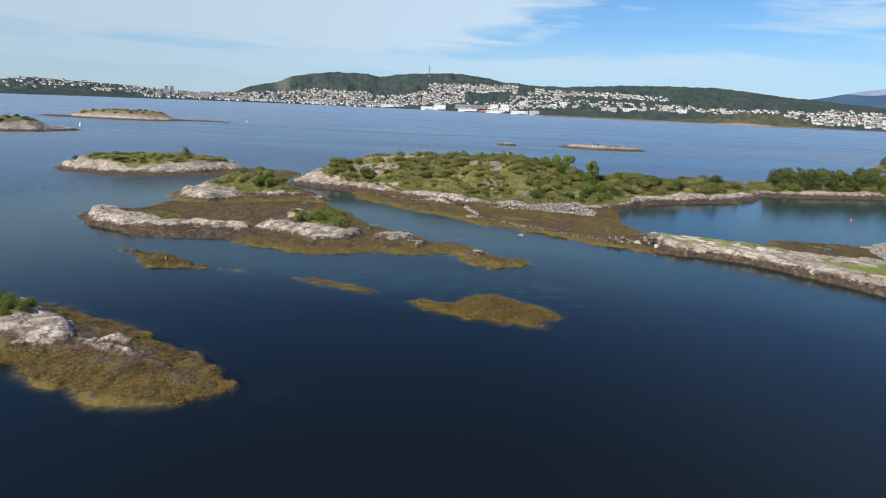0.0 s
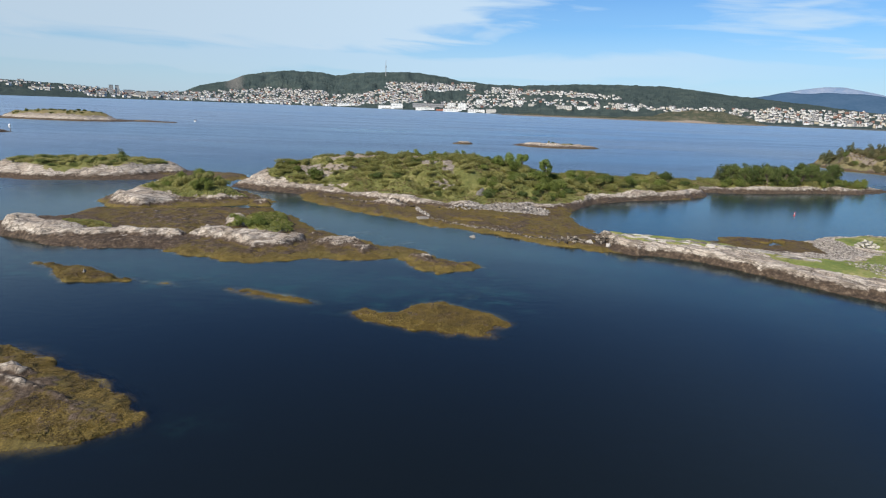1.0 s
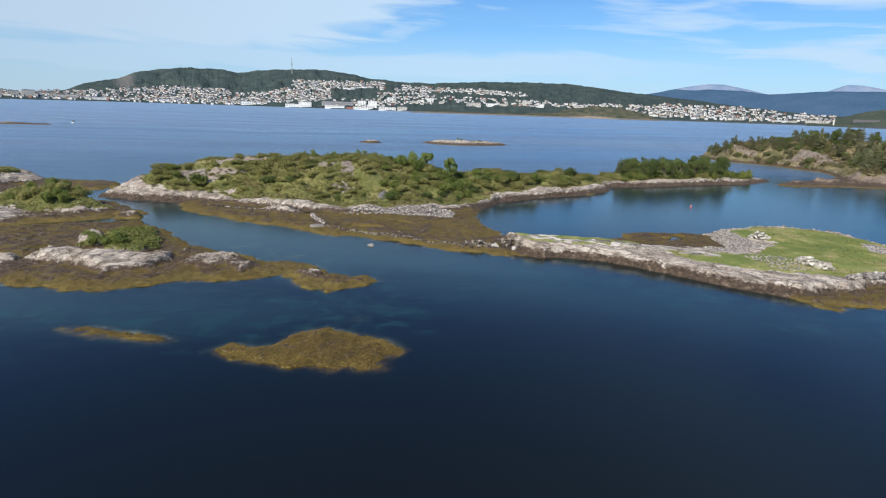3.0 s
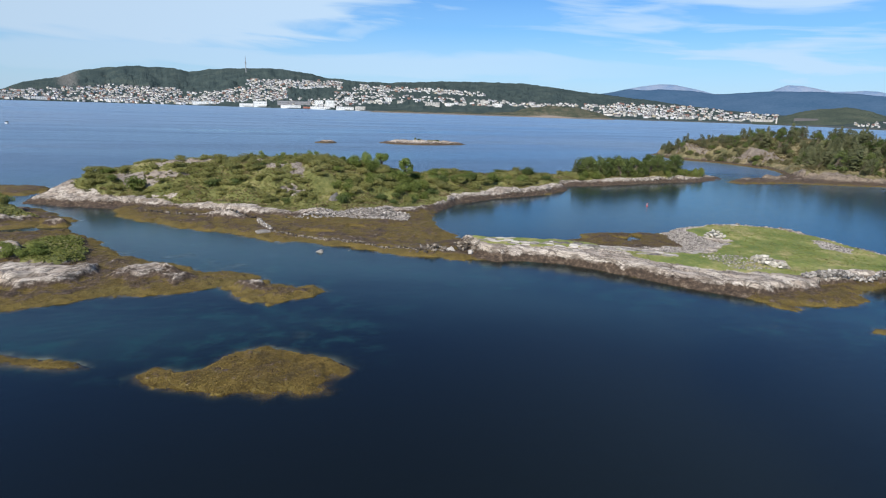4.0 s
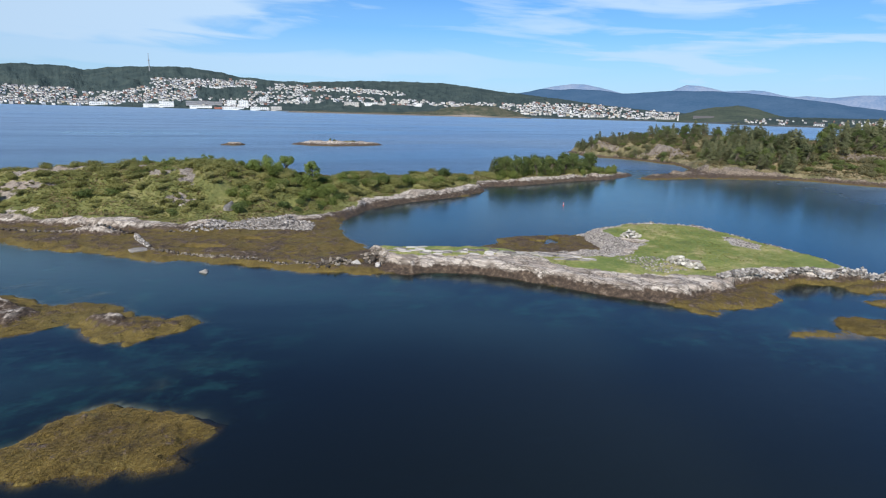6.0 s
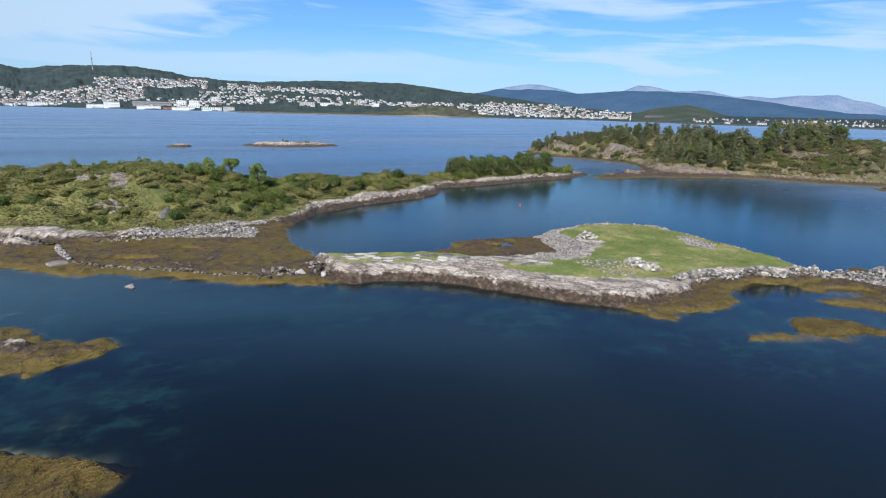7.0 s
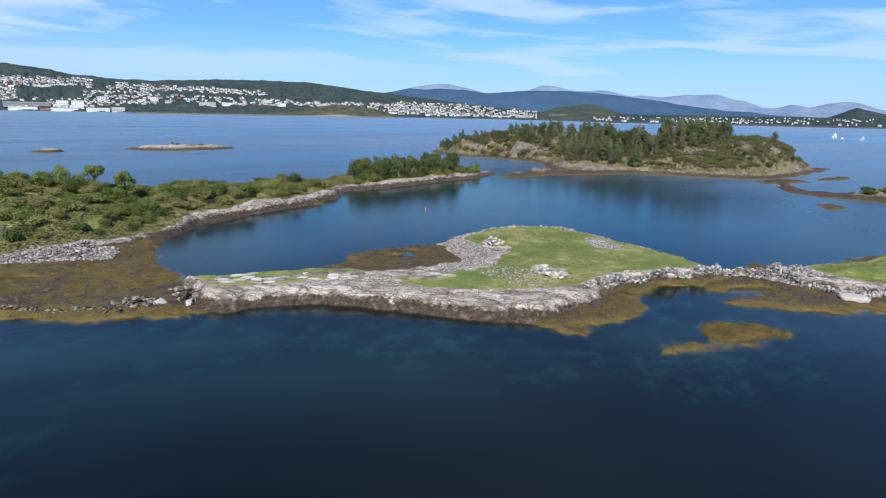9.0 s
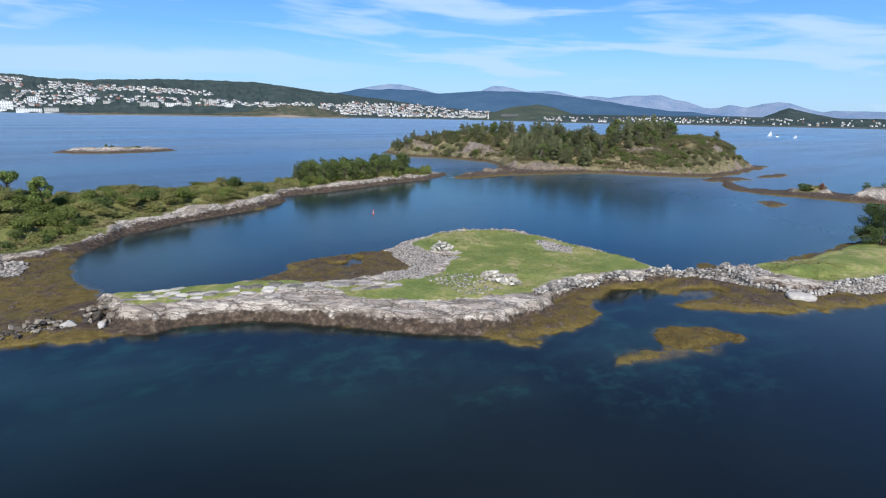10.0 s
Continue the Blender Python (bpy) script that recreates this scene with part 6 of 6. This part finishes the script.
def block(az, el, wide, high, deep_, floors, wall, label, cols=0, roof=0.0):
    """A larger building on the far shore: body, roof slab and rows of windows on the fjord side."""
    r = on_slope(az, el) or float(np.interp(az, *AZ_SHORE)) + 40
    wide, high = r * radians(wide), r * radians(high)
    x, y, z = place_far(az, r)
    z = max(z, 1.5)
    ob = thing("town_building", label, "building", "waterfront buildings")
    v, f, s = [], [], []
    box_faces(v, f, s, 0, 0, -5, high, wide, deep_, 0)
    part("wall", mesh_of("wall", v, f, [wall, wall], s), None, ob)
    v, f, s = [], [], []
    box_faces(v, f, s, 0, 0, high, high + 0.8, wide + 1, deep_ + 1, 0, roof)
    part("roof", mesh_of("roof", v, f, [roof_mat, roof_mat], s), None, ob)
    cols = cols or max(2, int(wide / 7))
    pane = None
    for fl in range(floors):
        for c in range(cols):
            if pane is None:
                v, f, s = [], [], []
                box_faces(v, f, s, 0, 0, -0.9, 0.9, wide / cols * 0.6, 0.3, 0)
                pane = mesh_of("window", v, f, [dark_glass, dark_glass], s)
            p = part("window", pane, None, ob)
            p.location = (-wide / 2 + wide * (c + 0.5) / cols, -deep_ / 2 - 0.05, high * (fl + 0.55) / floors)
    ob.matrix_basis = pose(x, y, z, 0, 0, -az)
    return ob


for az, el, wide, high, deep_, floors, wall, label, cols, rf in (
        (-27.12, 0, 0.32, 0.75, 18, 8, pale_wall, "pale tower block near the shore", 3, 0), (-26.68, 0, 0.28, 0.75, 18, 8, pale_wall, "pale tower block near the shore", 3, 0), (-25.85, 0.1, 0.7, 0.3, 20, 3, pale_wall, "pale harbour building in the town", 6, 0),
        (-24.9, -0.1, 0.7, 0.4, 20, 3, pale_wall, "pale harbour building in the town", 6, 0), (-23.9, -0.15, 0.85, 0.55, 25, 4, pale_wall, "large pale office block at the quay", 7, 0), (-21.6, -0.2, 1.9, 0.36, 25, 3, pale_wall, "long pale quayside hall", 14, 0),
        (-19.2, -0.22, 1.8, 0.23, 25, 2, white_paint, "long white quayside hall", 12, 0), (-16.5, -0.1, 0.55, 0.2, 20, 3, pale_wall, "pale building under the cliff", 5, 0), (-13.4, -0.22, 1.9, 0.24, 25, 2, white_paint, "white painted quayside warehouse", 12, 0),
        (-8.05, -0.1, 0.95, 0.2, 22, 2, pale_wall, "pale low quayside building by the water", 7, 0), (-6.6, -0.22, 1.8, 0.27, 25, 2, white_paint, "white painted quayside warehouse", 11, 0), (-2.8, -0.3, 1.25, 0.27, 30, 2, white_paint, "white harbour hall on the waterfront", 8, 0),
        (-1.55, -0.26, 1.2, 0.46, 30, 3, white_paint, "tall white harbour hall on the waterfront", 8, 0), (1.6, -0.05, 3.1, 0.34, 40, 1, grey_metal, "long grey-roofed shed behind the quay", 16, 0), (1.3, -0.3, 1.9, 0.2, 25, 1, white_paint, "low white shed on the quay", 10, 0),
        (2.9, -0.34, 0.9, 0.14, 16, 1, rust_paint, "low red-fronted warehouse on the waterfront", 6, 0), (3.97, -0.1, 0.8, 0.54, 22, 5, white_paint, "white terraced apartment block by the water", 5, 0), (5.04, -0.15, 0.87, 0.61, 22, 5, white_paint, "white terraced apartment block by the water", 5, 0),
        (4.1, -0.36, 1.9, 0.24, 25, 2, white_paint, "white apartments on the quay", 11, 0), (6.5, -0.34, 1.7, 0.27, 25, 3, white_paint, "white apartments on the quay", 10, 0), (8, -0.36, 1, 0.37, 25, 3, pale_wall, "pale three-storey building by the water", 6, 0),
        (6.8, 0.3, 0.69, 0.56, 22, 8, white_paint, "white apartment tower on the slope", 5, 0), (10.82, 0.5, 0.63, 0.44, 22, 6, white_paint, "white apartment tower on the slope", 4, 0), (12.2, 0.48, 1.05, 0.18, 18, 2, pale_wall, "low pale apartment block", 7, 0),
        (15.2, 0.3, 1.45, 0.34, 20, 4, pale_wall, "long pale apartment row", 9, 0), (17, 0.34, 1, 0.27, 20, 3, white_paint, "white apartment row above the headland", 6, 0), (18.2, 0.36, 0.9, 0.24, 20, 3, pale_wall, "pale apartment row above the headland", 6, 0), (20.4, 0.5, 0.8, 0.46, 20, 5, pale_wall, "pale school-like block above the headland", 5, 0),
        (21.7, 0.3, 0.95, 0.34, 20, 3, white_paint, "white apartment block above the headland", 6, 0), (2.7, 1.5, 1.15, 0.15, 18, 2, white_paint, "long white row high on the slope", 8, 0), (4.3, 1.62, 1.2, 0.15, 18, 2, white_paint, "long white row high on the slope", 8, 0), (16.6, 1.75, 1.5, 0.14, 16, 2, white_paint, "long white row high on the slope", 9, 0),
        (32.7, 0.15, 0.68, 0.27, 20, 3, pale_wall, "pale block above the headland's end", 4, 0), (33.4, -0.2, 0.6, 0.14, 20, 2, pale_wall, "white boathouse on the suburb's shore", 5, 3), (39.6, -0.22, 0.9, 0.2, 22, 3, pale_wall, "white shore building in the suburb", 6, 0), (36.6, 0.1, 1, 0.24, 20, 3, white_paint, "white apartment block in the suburb", 6, 0),
        (43.7, -0.25, 0.9, 0.16, 22, 2, pale_wall, "white shore building in the suburb", 6, 0), (45.6, -0.3, 1.4, 0.27, 24, 3, pale_wall, "pale shed on the suburb's shore", 8, 0), (49, -0.3, 1.7, 0.24, 40, 1, grey_metal, "grey-roofed hall at the foot of the wooded hill", 8, 9),
        (57.9, -0.42, 0.75, 0.16, 16, 2, white_paint, "white house on the far shore", 5, 3), (55.2, -0.42, 0.45, 0.16, 14, 2, white_paint, "white house on the far shore", 4, 3)):
    block(az, el, wide, high, deep_, floors, wall, label, cols, rf)

# mast on the hill, white lodge at the cliff's edge
mx, my, mz = place_far(-2.7, 3960)
mast = thing("radio_mast", "tall thin grey radio mast on the hill top", "mast")
for k in range(6):
    v, f = [], []
    limb(v, f, (0, 0, 11 * k - 6), (0, 0, 11 * (k + 1) - 6), 2.6 - 0.3 * k, 2.3 - 0.3 * k, 8)
    part("section", mesh_of("section", v, f, [grey_metal]), None, mast)
v, f = [], []
limb(v, f, (0, 0, 34), (0, 0, 38), 3.6, 3.6, 10)
part("platform", mesh_of("platform", v, f, [grey_metal]), None, mast)
mast.matrix_basis = Matrix.LocRotScale((mx, my, mz - 2), None, (1.3, 1.3, 1.75))

# ---- buoy, beacon and boats ----
def lathe(profile, sides=14):
    bm_ = bmesh.new()
    rings = [[bm_.verts.new((r_ * math.cos(6.2832 * k / sides), r_ * math.sin(6.2832 * k / sides), z_)) for k in range(sides)] for r_, z_ in profile]
    for a_, b_ in zip(rings, rings[1:]):
        for k in range(sides):
            bm_.faces.new((a_[k], a_[(k + 1) % sides], b_[(k + 1) % sides], b_[k]))
    bm_.faces.new(rings[0][::-1])
    bm_.faces.new(rings[-1])
    return bm_


buoy = thing("marker_buoy", "small red spar buoy with a white top floating in the lagoon", "buoy")
part("float", lathe([(0.1, -0.3), (0.42, -0.1), (0.45, 0.25), (0.2, 0.5), (0.16, 0.6)]), red_paint, buoy)
part("spar", lathe([(0.13, 0.6), (0.12, 1.1), (0.1, 1.25)]), white_paint, buoy, "white spar")
part("top_mark", lathe([(0.02, 1.2), (0.22, 1.32), (0.24, 1.5), (0.05, 1.75)]), red_paint, buoy)
buoy.matrix_basis = Matrix.LocRotScale((81.6, 110.4, 0), None, (0.34, 0.34, 0.42))

beacon = thing("beacon", "white-topped iron beacon on the island's point", "beacon")
part("post", lathe([(0.35, -0.5), (0.3, 2.0), (0.2, 2.2)]), grey_metal, beacon)
part("lantern_house", lathe([(0.9, 2.2), (0.95, 4.0), (0.3, 4.8)]), white_paint, beacon)
beacon.matrix_basis = Matrix.LocRotScale((-187.5, 276, 0.2), None, (0.55, 0.55, 0.75))
board = thing("notice_board", "small white notice board on a post at the shore", "sign")
part("post", lathe([(0.09, -0.6), (0.09, 1.4), (0.07, 1.5)], 8), grey_metal, board)
bm = bmesh.new()
bmesh.ops.create_cube(bm, size=1.0)
bmesh.ops.scale(bm, vec=(1.5, 0.12, 1.9), verts=bm.verts[:])
bmesh.ops.translate(bm, vec=(0, 0, 1.6), verts=bm.verts[:])
bmesh.ops.bevel(bm, geom=bm.edges[:], offset=0.03, segments=1, affect="EDGES")
part("panel", bm, white_paint, board, "white painted panel")
board.matrix_basis = pose(192.6, 168.6, ground_z("wood", 192.6, 168.6), 0, 0, -52)
tower = thing("church_tower", "slim pale tower standing on the far shore", "tower")
part("shaft", lathe([(3.4, -3), (3.2, 16), (2.6, 20)], 4), pale_wall, tower)
part("spire", lathe([(2.8, 20), (1.2, 26), (0.2, 32)], 4), grey_metal, tower)
tower.location = place_far(46.85, float(np.interp(46.85, *AZ_SHORE)) + 40)


def hull(length, beam, high):
    bm_ = bmesh.new()
    rows = []
    for k in range(9):
        u = k / 8
        wd = beam / 2 * (math.sin(math.pi * min(1, 0.35 + u * 0.65)) ** 0.7 if u < 1 else 0.02)
        zt = high * (0.8 + 0.3 * (u - 0.4) ** 2 * 2)
        x_ = length * (0.5 - u) * -1
        rows.append([bm_.verts.new(p) for p in ((x_, -wd, zt), (x_, -wd * 0.75, 0.1), (x_, 0, -0.3), (x_, wd * 0.75, 0.1), (x_, wd, zt))])
    for a_, b_ in zip(rows, rows[1:]):
        for k in range(4):
            bm_.faces.new((a_[k], a_[k + 1], b_[k + 1], b_[k]))
        bm_.faces.new((a_[4], a_[0], b_[0], b_[4]))
    bm_.faces.new(rows[0])
    return bm_


def sailboat(x, y, size, turn, label):
    ob = thing("sailing_boat", label, "boat", "sailing boats")
    part("hull", hull(size, size * 0.3, size * 0.12), white_paint, ob)
    v, f = [], []
    limb(v, f, (0, 0, 0.3), (0, 0, size * 1.35), 0.09, 0.05, 6)
    pole = part("mast", mesh_of("mast", v, f, [grey_metal]), None, ob)
    for nm, a_, b_, c_ in (("mainsail", (-0.05, 0, 1.2), (-size * 0.42, 0.5, 1.3), (0, 0, size * 1.3)), ("jib", (size * 0.48, 0, size * 0.12), (0.3, 0.5, 1.0), (0.05, 0, size * 1.1))):
        bm_ = bmesh.new()
        vs = [bm_.verts.new(p) for p in (a_, b_, c_)]
        bm_.faces.new(vs)
        ext = bmesh.ops.extrude_face_region(bm_, geom=bm_.faces[:])
        bmesh.ops.translate(bm_, vec=(0, 0.04, 0), verts=[e for e in ext["geom"] if isinstance(e, bmesh.types.BMVert)])
        part(nm, bm_, white_paint, pole)
    ob.matrix_basis = pose(x, y, 0, 0, 0, turn)


sailboat(760, 255, 5.2, 105, "white sailing boat under full sail on the fjord")
sailboat(690, 209, 3.8, 100, "small white sailing boat on the fjord")


def motorboat(x, y, size, turn, label):
    ob = thing("motor_boat", label, "boat", "motor boats")
    part("hull", hull(size, size * 0.34, size * 0.16), white_paint, ob)
    bm_ = bmesh.new()
    bmesh.ops.create_cube(bm_, size=1.0)
    bmesh.ops.scale(bm_, vec=(size * 0.35, size * 0.24, size * 0.16), verts=bm_.verts[:])
    bmesh.ops.translate(bm_, vec=(0, 0, size * 0.2), verts=bm_.verts[:])
    bmesh.ops.bevel(bm_, geom=bm_.edges[:], offset=size * 0.03, segments=2, affect="EDGES")
    part("cabin", bm_, dark_glass, ob, "dark glazed cabin")
    ob.matrix_basis = pose(x, y, 0, 0, 0, turn)


motorboat(748, 244, 9, 20, "white motor cruiser lying on the fjord")
motorboat(-175, 470, 6, 100, "small white motor boat far out")
motorboat(352, 258, 6, 10, "small white boat beyond the wooded island")


heap("stone_heap", "green", 30.4, 80.6, 1.6, 2.8, 0.3, 46, 0.55, "scatter of weed-stained stones at the spine's tip", kinds=TIDE_STONES)
heap("stone_heap", "main", 25.6, 80.6, 2.6, 1.6, 0.3, 34, 0.45, "loose weed-stained stones where the stone row meets the spine", kinds=TIDE_STONES)
